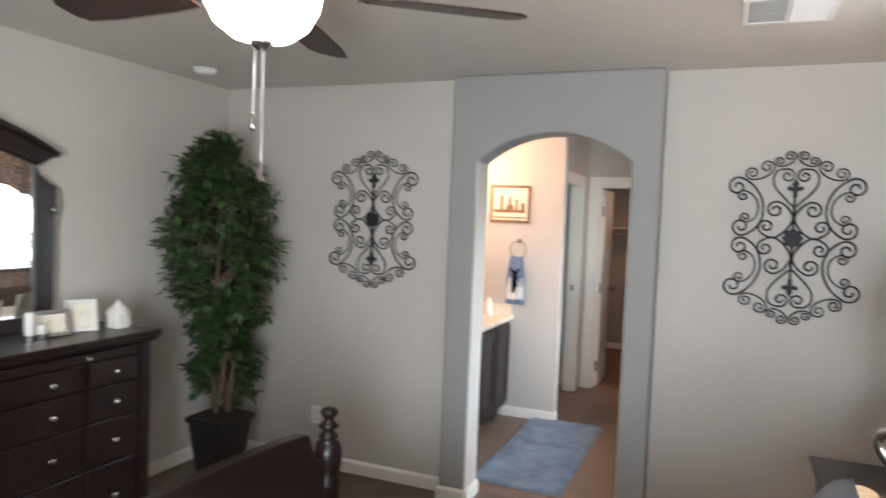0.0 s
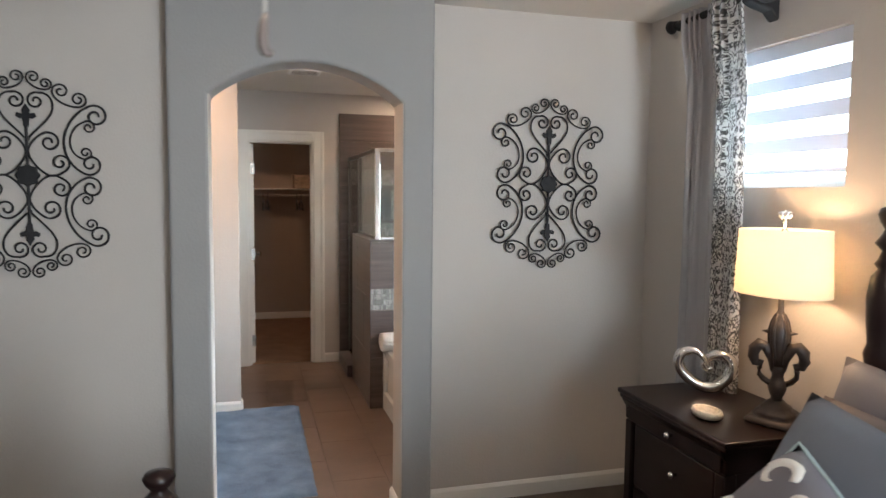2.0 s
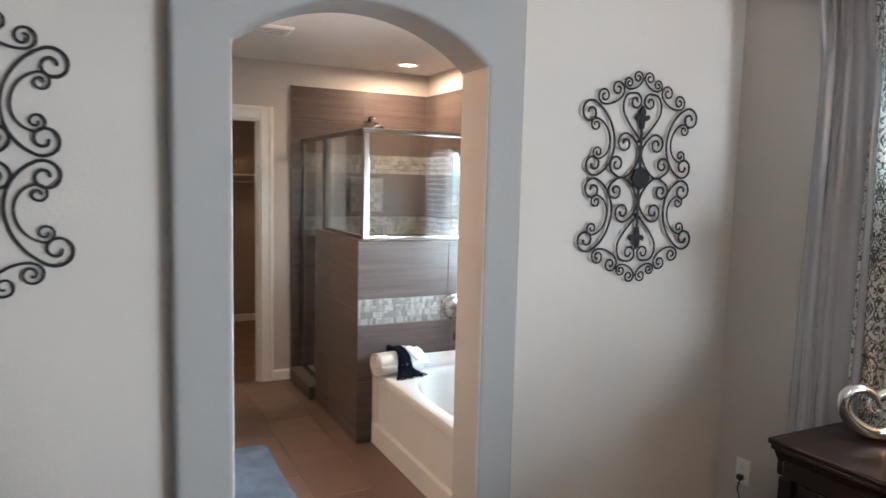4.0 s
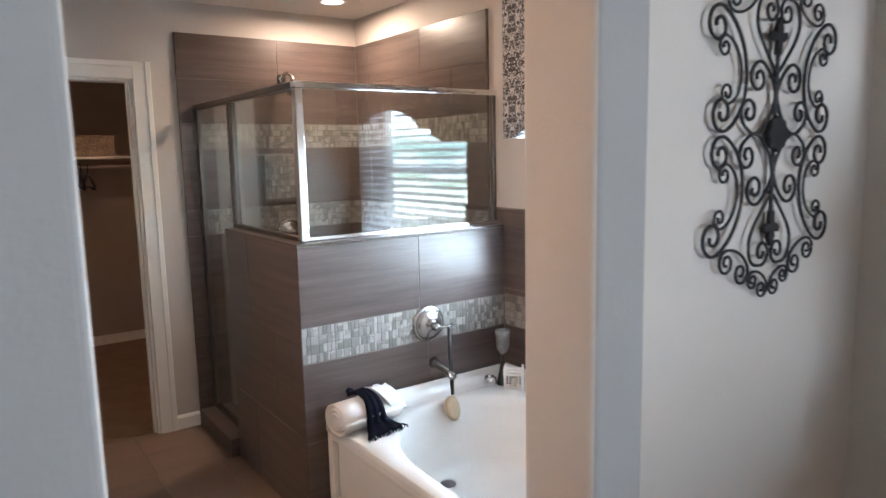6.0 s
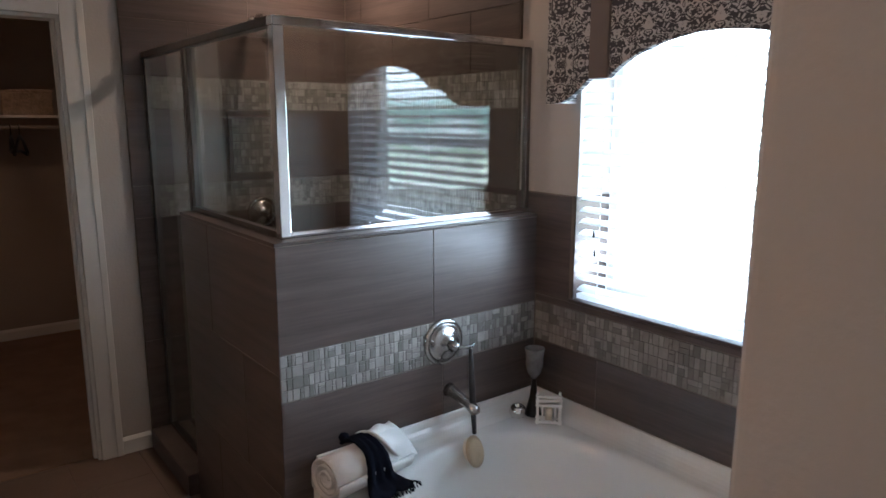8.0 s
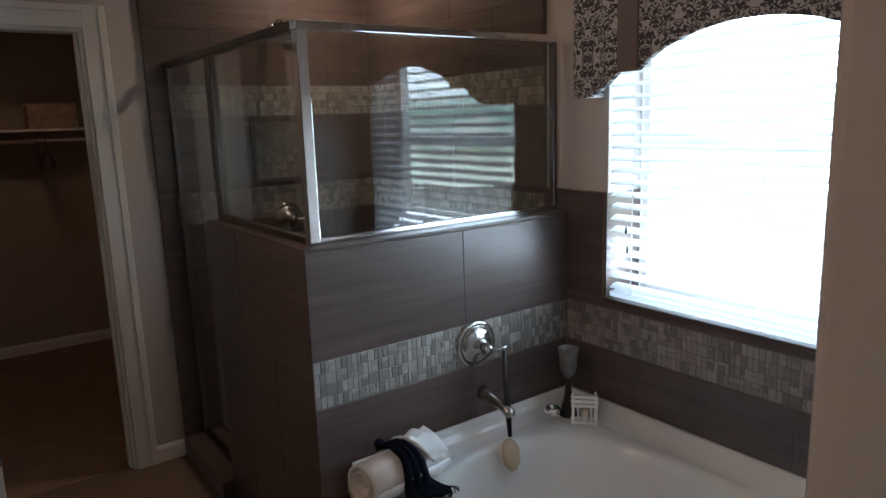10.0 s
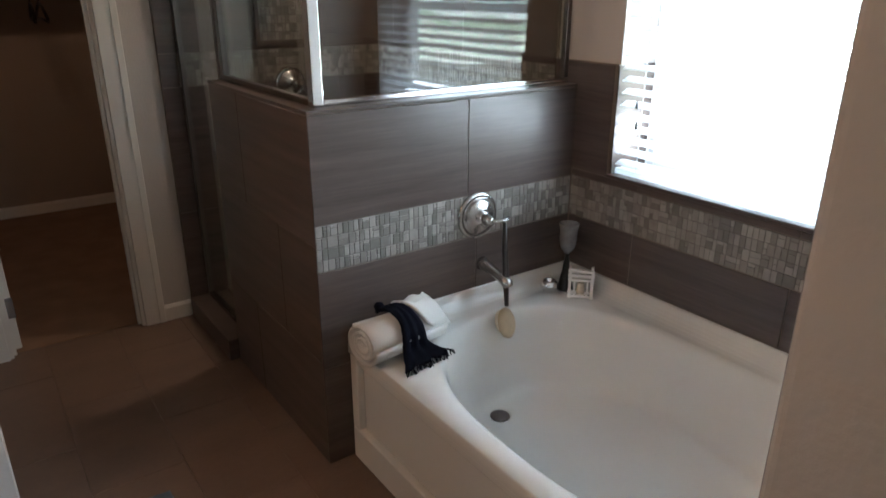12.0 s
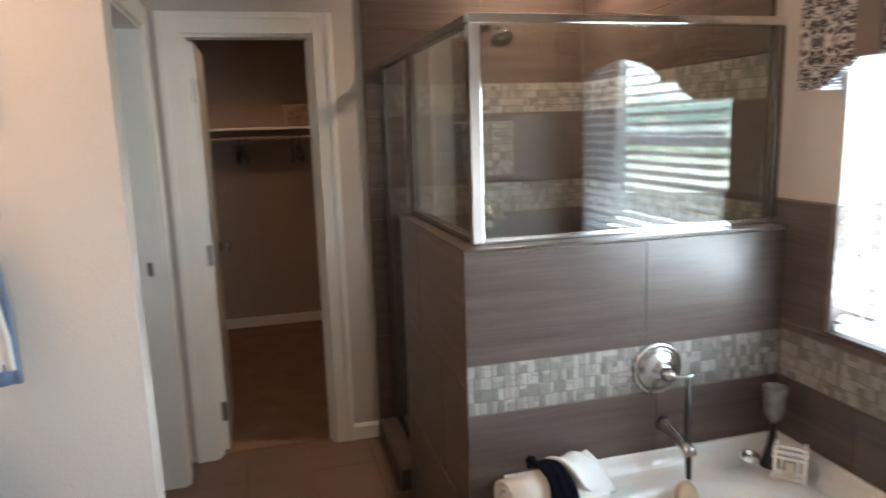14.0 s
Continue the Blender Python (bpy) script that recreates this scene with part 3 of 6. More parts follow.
def wall_scroll(at):
    """Wrought-iron wall panel, made of mirrored scrolls round a rosette."""
    root = thing("wall_scroll_panel", at, "black wrought-iron scrollwork panel hung on the wall", "wall decor", "pair of iron wall panels")
    inner = spiral((0.083, 0.139), 0.042, 110, 1, False)[::-1]
    tail = spiral((0.122, 0.054), 0.039, 300, 1, True)
    inner += hermite(inner[-1], (-0.085, -0.03), (0.004, 0.100), (0.0, -0.08), 10) + [(0.004, 0.100)]
    inner += hermite((0.004, 0.100), (0.0, -0.11), (0.092, -0.001), (0.10, 0.0), 12) + [(0.092, -0.001)]
    inner += hermite((0.092, -0.001), (0.06, 0.0), tail[0], (0.05, 0.03), 6) + tail
    arms = [
        (inner, 0.0058),
        (c_scroll((0.262, 0.252), 0.048, 115, (0.238, 0.050), 0.046, 245, 0.40), 0.0060),
        (c_scroll((0.234, 0.205), 0.027, 105, (0.220, 0.098), 0.027, 255, 0.24), 0.0048),
        (c_scroll((0.132, 0.352), 0.033, 190, (0.198, 0.320), 0.031, 335, 0.14), 0.0050),
        (c_scroll((0.031, 0.405), 0.026, 185, (0.076, 0.380), 0.023, 335, 0.11), 0.0048),
        (hermite((0.003, 0.150), (0.07, 0.10), (0.101, 0.285), (0.0, 0.14), 14) + hermite((0.101, 0.285), (0.0, 0.10), (0.0515, 0.3414), (-0.10, -0.005), 10) + spiral((0.038, 0.308), 0.036, 68, 1, True), 0.0055),
    ]
    for line, r in arms:
        for sx in (1, -1):
            for sz in (1, -1):
                part("scroll", swept([(at[0] + sx * u, at[1], at[2] + sz * v) for u, v in line], r * 0.80, 6), "iron", root, smooth=True)
    part("bar", swept([(at[0], at[1], at[2] - 0.24), (at[0], at[1], at[2] + 0.24)], 0.006, 6), "iron", root)
    for sz in (1, -1):
        z = at[2] + sz * 0.238
        o = [(0, 0.045), (0.012, 0.025), (0.010, 0.012), (0.026, 0.016), (0.030, 0.004), (0.018, -0.004), (0.010, -0.002), (0.007, -0.03), (-0.007, -0.03), (-0.010, -0.002), (-0.018, -0.004), (-0.030, 0.004), (-0.026, 0.016), (-0.010, 0.012), (-0.012, 0.025)]
        part("fleur", prismed([(at[0] + 1.25 * u, z + sz * 1.25 * v) for u, v in o], "y", at[1] - 0.006, at[1] + 0.006), "iron", root)
    petals = []
    for i in range(48):
        a = 2 * math.pi * i / 48
        r = 0.044 + 0.003 * math.cos(8 * a)
        petals.append((at[0] + r * math.cos(a), at[2] + r * math.sin(a)))
    part("rosette", prismed(petals, "y", at[1] - 0.014, at[1] + 0.004), "iron", root, bevel=0.004)
    for u, v in ((0.0, 0.15), (0.0, -0.15)):
        part("stud", boxed(at[0] + u - 0.006, at[0] + u + 0.006, at[1], 4.3545, at[2] + v - 0.006, at[2] + v + 0.006), "iron", root)
    return root


first = wall_scroll((1.157, 4.334, 1.637))
copy_thing(first, pose(-1.198, 4.334, 1.640))


def bead(bm, at, r, seg=10, sz=1.0):
    lathe(bm, [(0.0001, -r * sz), (r * 0.6, -r * 0.8 * sz), (r, 0), (r * 0.6, r * 0.8 * sz), (0.0001, r * sz)], at, "z", seg)


# ceiling fan with a light bowl
FX, FY = -0.295, 2.03
fan = thing("ceiling_fan", (FX, FY, CEIL), "dark-bladed ceiling fan with a glowing glass bowl and pull chains", "ceiling fan")
part("motor", turned([(0.07, CEIL), (0.075, CEIL - 0.03), (0.05, CEIL - 0.05), (0.11, CEIL - 0.07), (0.125, CEIL - 0.12), (0.11, CEIL - 0.16), (0.07, CEIL - 0.175), (0.0001, CEIL - 0.176)], (FX, FY, 0)), "brown_metal", fan, smooth=True)
for i in range(5):
    a = radians(36 + 72 * i)
    bm = bmesh.new()
    o = [(0.25, -0.055), (0.34, -0.068), (0.58, -0.079), (0.69, -0.070), (0.715, -0.035), (0.715, 0.035), (0.69, 0.070), (0.58, 0.079), (0.34, 0.068), (0.25, 0.055)]
    prism(bm, o, "z", -0.004, 0.004)
    bmesh.ops.transform(bm, matrix=pose(FX, FY, CEIL - 0.245) @ pose(0, 0, 0, 0, 0, 36 + 72 * i) @ pose(0, 0, 0, 11), verts=bm.verts)
    blade = part("blade", bm, "fan_wood", fan, bevel=0.003)
    part("blade_iron", swept([(FX + r * math.cos(a), FY + r * math.sin(a), CEIL - z) for r, z in ((0.09, 0.165), (0.16, 0.18), (0.22, 0.22), (0.28, 0.247))], 0.012, 8), "brown_metal", blade)
part("bowl", turned([(0.125, 2.30), (0.150, 2.285), (0.155, 2.25), (0.146, 2.20), (0.120, 2.15), (0.078, 2.118), (0.028, 2.108), (0.0001, 2.107)], (FX, FY, 0), seg=32), "bowl_glow", fan, "frosted glass bowl, lit", smooth=True)
part("bowl_finial", turned([(0.0001, 2.082), (0.012, 2.085), (0.028, 2.1), (0.034, 2.112), (0.0001, 2.12)], (FX, FY, 0)), "nickel", fan, smooth=True)
for dx, z1 in ((-0.018, 1.93), (0.008, 1.80)):
    bm = bmesh.new()
    tube(bm, [(FX + dx, FY, 2.09), (FX + dx * 1.2, FY, z1)], 0.0032, 6)
    part("pull_chain", bm, "chrome", fan)
    if dx > 0:
        line = [(0, 0.0), (-0.002, -0.012), (-0.0035, -0.028), (-0.003, -0.040), (0.0, -0.047), (0.005, -0.049), (0.0085, -0.046)]
        part("pull_knob", swept([(FX + dx * 1.2 + a, FY, z1 + b) for a, b in line], [0.003, 0.0055, 0.0068, 0.0072, 0.007, 0.0058, 0.004], 10), "pull_brown", fan, "smoky brown hooked pull", smooth=True)
        continue
    part("pull_knob", turned([(0.0001, z1 - 0.055), (0.007, z1 - 0.05), (0.008, z1 - 0.035), (0.005, z1 - 0.01), (0.002, z1)], (FX + dx * 1.2, FY, 0), seg=12), "nickel", fan, smooth=True)

det = thing("smoke_detector", (-2.03, 3.75, CEIL), "small round white smoke detector on the ceiling", "smoke detector")
part("body", turned([(0.0001, CEIL - 0.035), (0.045, CEIL - 0.034), (0.06, CEIL - 0.02), (0.065, CEIL)], (-2.03, 3.75, 0)), "plastic_white", det, smooth=True)

vent = thing("ceiling_vent", (1.02, 3.38, CEIL), "white metal ceiling air vent with two louvred halves", "air vent")
bm = bmesh.new()
for a, b, c, d in ((0.86, 1.18, 3.22, 3.245), (0.86, 1.18, 3.515, 3.54), (0.86, 0.885, 3.245, 3.515), (1.155, 1.18, 3.245, 3.515), (1.01, 1.03, 3.245, 3.515)):
    box(bm, a, b, c, d, CEIL - 0.012, CEIL)
part("frame", bm, "plastic_white", vent, bevel=0.003)
for half in (0.885, 1.03):
    for i in range(8):
        bm = boxed(half, half + 0.125, -0.012, 0.012, -0.001, 0.001)
        bmesh.ops.transform(bm, matrix=pose(0, 3.262 + i * 0.034, CEIL - 0.009, 35 if half < 1 else -35), verts=bm.verts)
        part("slat", bm, "plastic_white", vent)
part("backing", boxed(0.885, 1.155, 3.245, 3.515, CEIL - 0.002, CEIL - 0.0005), "grout", vent)


def outlet(at, facing, label):
    o = thing("wall_outlet", at, label, "outlet")
    x, y, z = at
    if facing == "-y":
        part("plate", boxed(x - 0.036, x + 0.036, y - 0.006, y, z - 0.058, z + 0.058), "plastic_white", o, bevel=0.003)
        for k in (-0.02, 0.02):
            part("socket", boxed(x - 0.014, x + 0.014, y - 0.0085, y - 0.006, z + k - 0.013, z + k + 0.013), "ceramic", o)
    else:
        part("plate", boxed(x - 0.006, x, y - 0.036, y + 0.036, z - 0.058, z + 0.058), "plastic_white", o, bevel=0.003)
        for k in (-0.02, 0.02):
            part("socket", boxed(x - 0.0085, x - 0.006, y - 0.014, y + 0.014, z + k - 0.013, z + k + 0.013), "ceramic", o)
    return o


outlet((-1.575, 4.355, 0.34), "-y", "white wall outlet above the baseboard")
plug_outlet = outlet((BX1, 4.205, 0.335), "-x", "white wall outlet with a black plug and cord")
part("plug", boxed(1.71, 1.733, 4.192, 4.218, 0.298, 0.322), "pot_black", plug_outlet, "black plug", bevel=0.004)
part("cord", swept([(1.715, 4.2, 0.30), (1.69, 4.19, 0.27), (1.685, 4.16, 0.2), (1.69, 4.08, 0.1), (1.70, 3.9, 0.03), (1.70, 3.72, 0.02)], 0.004, 6), "pot_black", plug_outlet, "black cord")

# curtain panel on a short rod
CZ = 2.385
rod = thing("curtain_rod", (1.64, 3.75, CZ), "short black curtain rod with finials and a heavy bracket", "curtain rod")
part("pole", swept([(1.64, 4.0, CZ), (1.64, 3.46, CZ)], 0.016, 12), "iron", rod)
part("finial", turned([(0.0001, 4.06), (0.018, 4.05), (0.032, 4.03), (0.026, 4.012), (0.014, 4.0), (0.022, 3.985), (0.016, 3.975)], (1.64, 0, CZ), "y", 14), "iron", rod, smooth=True)
part("finial", turned([(0.016, 3.47), (0.03, 3.46), (0.022, 3.445), (0.045, 3.42), (0.05, 3.39), (0.03, 3.36), (0.0001, 3.35)], (1.64, 0, CZ), "y", 14), "iron", rod, smooth=True)
part("bracket", prismed([(1.64, CZ + 0.05), (1.60, CZ + 0.03), (1.60, CZ - 0.03), (1.64, CZ - 0.045), (1.70, CZ - 0.06), (1.739, CZ - 0.10), (1.739, CZ + 0.07)], "y", 3.44, 3.50), "iron", rod, bevel=0.008)
part("bracket", prismed([(1.64, CZ + 0.02), (1.62, CZ), (1.64, CZ - 0.025), (1.70, CZ - 0.03), (1.739, CZ - 0.06), (1.739, CZ + 0.03)], "y", 3.965, 3.99), "iron", rod, bevel=0.006)


def drape(name, y0, y1, folds, material, parent, label, top=CZ + 0.035, depth=0.036, flare=0.0, back=0.0):
    """A hanging cloth, gathered in narrow pleats at the top and in wide folds below; UV in metres of cloth."""
    bm = bmesh.new()
    uv = bm.loops.layers.uv.new("cloth")
    ny, nz = folds * 16, 40
    grid = []
    for j in range(nz + 1):
        k = (j / nz) ** 1.5
        z = top - (top - 0.02) * k
        s = min(1.0, max(0.0, (k - 0.02) / 0.16))
        s = s * s * (3 - 2 * s)
        row = []
        for i in range(ny + 1):
            u = i / ny
            ph = folds * 2 * math.pi * (u + 0.07 * math.sin(2 * math.pi * u * 1.4 + 1.0)) + 0.25 * math.sin(k * 2.2)
            y = y0 + (y1 - y0) * u + flare * (u - 0.3) * (k - 0.35) + 0.006 * math.sin(ph * 2 + k * 3)
            wide = (0.62 + 0.38 * math.sin(4.1 * u + 2.2)) * math.cos(ph + 0.5 * math.sin(k * 4)) + 0.12 * math.cos(3 * ph + 5 * k)
            x = 1.645 + back + depth * (s * wide + (1 - s) * 0.45 * math.cos(2 * ph)) + 0.008 * math.sin(3 * k + u * 5) - 0.026 * (1 - s)
            row.append(bm.verts.new((x, y, z)))
        grid.append(row)
    low, run = grid[nz * 2 // 3], [0.0]
    for p, q in zip(low, low[1:]):
        run.append(run[-1] + math.hypot(q.co.x - p.co.x, q.co.y - p.co.y))
    for a, b in zip(grid, grid[1:]):
        for i in range(ny):
            fc = bm.faces.new((a[i], a[i + 1], b[i + 1], b[i]))
            for lo, d in zip(fc.loops, (i, i + 1, i + 1, i)):
                lo[uv].uv = (run[d] * 1.5, lo.vert.co.z * 0.8)
    ob = part(name, bm, material, parent, label, smooth=True)
    so = ob.modifiers.new("thick", "SOLIDIFY")
    so.thickness = 0.004
    return ob


cur = thing("curtain", (1.645, 3.8, 0.02), "grey satin curtain with a black and white damask panel", "curtain")
drape("satin_panel", 3.66, 3.955, 3, "grey_satin", cur, "grey satin cloth", depth=0.052, flare=0.05, back=0.020)
drape("damask_panel", 3.485, 3.705, 2, "damask_curtain", cur, "damask printed cloth", depth=0.03, back=-0.012)

# zebra shade in the small window
shade = thing("zebra_shade", (1.80, 3.49, 1.64), "banded zebra roller shade lowered over the window", "window shade")
z = BWIN[3] - 0.06
part("cassette", boxed(1.765, 1.825, BWIN[0] + 0.005, BWIN[1] - 0.005, z, BWIN[3] - 0.003), "solid_band", shade)
n_band = 1
while z > 1.715:
    h = 0.064 if n_band % 2 == 0 else 0.063
    part("opaque_band" if n_band % 2 == 0 else "sheer_band", boxed(1.797, 1.8, BWIN[0] + 0.012, BWIN[1] - 0.012, z - h + 0.0005, z - 0.0005), "solid_band" if n_band % 2 == 0 else "sheer_band", shade)
    z -= h
    n_band += 1
part("bottom_rail", boxed(1.788, 1.808, BWIN[0] + 0.01, BWIN[1] - 0.01, z - 0.02, z), "solid_band", shade, bevel=0.004)

# nightstand
NX0, NX1, NY0, NY1, NZ = 1.235, 1.725, 3.02, 3.68, 0.755
ns = thing("nightstand", (1.48, 3.35, 0), "dark espresso wooden nightstand with two drawers and silver knobs", "nightstand")
bm = boxed(NX0 - 0.02, NX1, NY0 - 0.02, NY1 + 0.02, NZ - 0.022, NZ)
part("top", bm, "dark_wood", ns, bevel=0.006)
bm = bmesh.new()
box(bm, NX0 - 0.012, NX1, NY0 - 0.012, NY1 + 0.012, NZ - 0.04, NZ - 0.0225)
prism(bm, [(NX0 - 0.012, NZ - 0.041), (NX0 + 0.012, NZ - 0.08), (NX0 + 0.012, NZ - 0.13), (NX1, NZ - 0.13), (NX1, NZ - 0.041)], "y", NY0 + 0.012, NY1 - 0.0)
part("cornice", bm, "dark_wood", ns, bevel=0.004)
part("body", boxed(NX0 + 0.03, NX1 - 0.005, NY0 + 0.03, NY1 - 0.03, 0.06, NZ - 0.131), "dark_wood", ns)
for y in (NY0 + 0.012, NY1 - 0.062):
    part("stile", boxed(NX0 + 0.005, NX0 + 0.06, y, y + 0.05, 0.05, NZ - 0.131), "dark_wood", ns, bevel=0.006)
part("plinth", boxed(NX0, NX1 - 0.005, NY0 + 0.005, NY1 - 0.005, 0.0, 0.06), "dark_wood", ns, bevel=0.006)
KNOB = [(0.006, 0), (0.006, 0.012), (0.013, 0.018), (0.015, 0.026), (0.010, 0.032), (0.0001, 0.034)]


def knob(parent, x, y, z):
    bm = turned([(r, -h) for r, h in KNOB], (x, y, z), "x", 12)
    return part("knob", bm, "silver", parent, "polished silver knob", smooth=True)


for z0, z1 in ((0.09, 0.34), (0.355, 0.618)):
    d = part("drawer", boxed(NX0 + 0.014, NX0 + 0.035, NY0 + 0.075, NY1 - 0.075, z0, z1), "dark_wood", ns, bevel=0.006)
    knob(d, NX0 + 0.014, 3.31, z0 + 0.62 * (z1 - z0))
d = part("frieze_drawer", boxed(NX0 + 0.004, NX0 + 0.02, NY0 + 0.03, NY1 - 0.03, NZ - 0.128, NZ - 0.055), "dark_wood", ns, bevel=0.003)
knob(d, NX0 + 0.004, 3.33, NZ - 0.088)

# table lamp with a fleur-de-lis foot
LX, LY = 1.545, 3.145
lamp = thing("table_lamp", (LX, LY, NZ), "bronze fleur-de-lis table lamp with a lit oval cream shade", "table lamp")
bm = bmesh.new()
rings = []
for r, h in ((0.094, 0.0), (0.098, 0.006), (0.096, 0.016), (0.082, 0.022), (0.074, 0.026), (0.076, 0.034), (0.070, 0.046), (0.054, 0.054), (0.052, 0.062), (0.036, 0.074), (0.026, 0.084)):
    lobe = 0.10 * max(0.0, 1 - h / 0.07)
    rings.append([bm.verts.new((r * (1 + lobe * math.cos(4 * q) + 0.5 * lobe * math.cos(8 * q)) * math.cos(q), r * (1 + lobe * math.cos(4 * q) + 0.5 * lobe * math.cos(8 * q)) * math.sin(q), h)) for q in [2 * math.pi * i / 48 for i in range(48)]])
for lo, hi in zip(rings, rings[1:]):
    for i in range(48):
        bm.faces.new((lo[i], lo[(i + 1) % 48], hi[(i + 1) % 48], hi[i]))
bm.faces.new(rings[0][::-1])
bm.faces.new(rings[-1])
bmesh.ops.transform(bm, matrix=pose(LX, LY, NZ, 0, 0, 24 + 45), verts=bm.verts)
part("foot", bm, "brown_metal", lamp, "scalloped bronze foot", smooth=True)
part("stem", turned([(0.024, NZ + 0.0842), (0.022, NZ + 0.095), (0.031, NZ + 0.112), (0.036, NZ + 0.130), (0.033, NZ + 0.146), (0.026, NZ + 0.158), (0.022, NZ + 0.175), (0.027, NZ + 0.195), (0.022, NZ + 0.21)], (LX, LY, 0), seg=16, sx=0.8), "brown_metal", lamp, smooth=True)
part("middle_petal", turned([(0.020, NZ + 0.21), (0.024, NZ + 0.25), (0.033, NZ + 0.30), (0.036, NZ + 0.335), (0.030, NZ + 0.37), (0.016, NZ + 0.40), (0.011, NZ + 0.415), (0.010, NZ + 0.49)], (LX, LY, 0), seg=16), "brown_metal", lamp, smooth=True)
for q in range(6):
    t = q * math.pi / 3 + 0.3
    part("petal_rib", swept([(LX + r * math.cos(t), LY + r * math.sin(t), NZ + h) for r, h in ((0.021, 0.215), (0.027, 0.26), (0.0355, 0.31), (0.036, 0.34), (0.028, 0.375), (0.014, 0.403))], 0.0045, 6), "brown_metal", lamp, smooth=True)
EX, EY = -0.52, 0.59
for sg in (1, -1):
    line = [(0.015, 0.19), (0.026, 0.235), (0.052, 0.278), (0.082, 0.284), (0.104, 0.265), (0.108, 0.236), (0.096, 0.213), (0.078, 0.212), (0.074, 0.225)]
    rad = [0.014, 0.017, 0.021, 0.023, 0.023, 0.020, 0.016, 0.014, 0.012]
    part("side_petal", swept([(LX + sg * EX * u, LY + sg * EY * u, NZ + v) for u, v in line], rad, 10), "brown_metal", lamp, smooth=True)
    part("lower_curl", swept([(LX + sg * EX * u, LY + sg * EY * u, NZ + v) for u, v in ((0.008, 0.135), (0.03, 0.142), (0.058, 0.155), (0.078, 0.172), (0.082, 0.195), (0.07, 0.20))], [0.011, 0.011, 0.011, 0.010, 0.009, 0.007], 8), "brown_metal", lamp, smooth=True)
    part("leaf_tip", swept([(LX + sg * EX * u, LY + sg * EY * u, NZ + v) for u, v in ((0.02, 0.31), (0.045, 0.335), (0.075, 0.335))], [0.012, 0.010, 0.002], 8), "brown_metal", lamp, smooth=True)
bm = bmesh.new()
for r, flip in ((1.0, 1), (0.985, -1)):
    lathe_pts = [(0.184 * r, 1.232), (0.173 * r, 1.465)]
    rings = []
    for rr, zz in lathe_pts:
        rings.append([bm.verts.new((LX + 0.78 * rr * math.cos(2 * math.pi * i / 40), LY + rr * math.sin(2 * math.pi * i / 40), zz)) for i in range(40)])
    for i in range(40):
        bm.faces.new((rings[0][i], rings[0][(i + 1) % 40], rings[1][(i + 1) % 40], rings[1][i]))
part("shade", bm, "lamp_shade_cloth", lamp, "cream oval drum shade, lit", smooth=True)
part("harp", swept([(LX, LY + 0.012, NZ + 0.47), (LX, LY + 0.055, NZ + 0.54), (LX, LY + 0.05, NZ + 0.66), (LX, LY, 1.475), (LX, LY - 0.05, NZ + 0.66), (LX, LY - 0.055, NZ + 0.54), (LX, LY - 0.012, NZ + 0.47)], 0.003, 6), "brown_metal", lamp)
knop = part("finial", turned([(0.005, 1.47), (0.006, 1.488), (0.012, 1.492), (0.006, 1.497), (0.008, 1.503), (0.0001, 1.505)], (LX, LY, 0), seg=12), "silver", lamp, "silver blossom finial", smooth=True)
for q in range(6):
    t = q * math.pi / 3
    bm = turned([(0.0001, -0.013), (0.009, -0.006), (0.011, 0.002), (0.007, 0.010), (0.0001, 0.013)], (LX + 0.017 * math.cos(t), LY + 0.017 * math.sin(t), 1.517), seg=10)
    part("petal", bm, "silver", knop, smooth=True)
part("petal", turned([(0.0001, 1.503), (0.011, 1.510), (0.012, 1.522), (0.0001, 1.536)], (LX, LY, 0), seg=10), "silver", knop, smooth=True)

# silver open heart
heart = thing("heart_sculpture", (1.53, 3.53, NZ), "polished silver open heart sculpture", "ornament")
HEART = [(0.026, 0.098), (0.008, 0.088), (-0.006, 0.104), (0.004, 0.130), (0.034, 0.150), (0.070, 0.150), (0.097, 0.118), (0.088, 0.066), (0.052, 0.030), (0.006, 0.018), (-0.046, 0.036), (-0.090, 0.076), (-0.106, 0.118), (-0.092, 0.154), (-0.056, 0.168), (-0.024, 0.156), (-0.004, 0.128), (0.006, 0.104)]
pts, rad = [], []
for i in range(len(HEART) - 1):
    p0, p1, p2, p3 = (HEART[max(0, min(len(HEART) - 1, i + k))] for k in (-1, 0, 1, 2))
    for j in range(6):
        t = j / 6
        u, v = (0.5 * (2 * p1[k] + (p2[k] - p0[k]) * t + (2 * p0[k] - 5 * p1[k] + 4 * p2[k] - p3[k]) * t * t + (3 * p1[k] - p0[k] - 3 * p2[k] + p3[k]) * t ** 3) for k in (0, 1))
        far = (i + t) / (len(HEART) - 1)
        side = 0.018 * (1 - 2 * far)
        pts.append((1.53 + 0.86 * u + 0.54 * side, 3.53 - 0.56 * u + 0.84 * side, NZ + 0.008 + 1.03 * v))
        rad.append(0.007 + 0.017 * min(1.0, 4 * far, 4 * (1 - far)))
part("ribbon", swept(pts, rad, 12), "silver", heart, "polished silver band with a coiled end", smooth=True)

dish = thing("oval_dish", (1.33, 3.25, NZ), "small cream oval dish with a beaded rim", "dish")
part("bowl", turned([(0.0001, NZ + 0.004), (0.04, NZ), (0.058, NZ + 0.008), (0.064, NZ + 0.022), (0.059, NZ + 0.033), (0.049, NZ + 0.031), (0.042, NZ + 0.014), (0.0001, NZ + 0.010)], (1.33, 3.25, 0), sx=0.75, sy=1.1), "pebbled", dish, smooth=True)

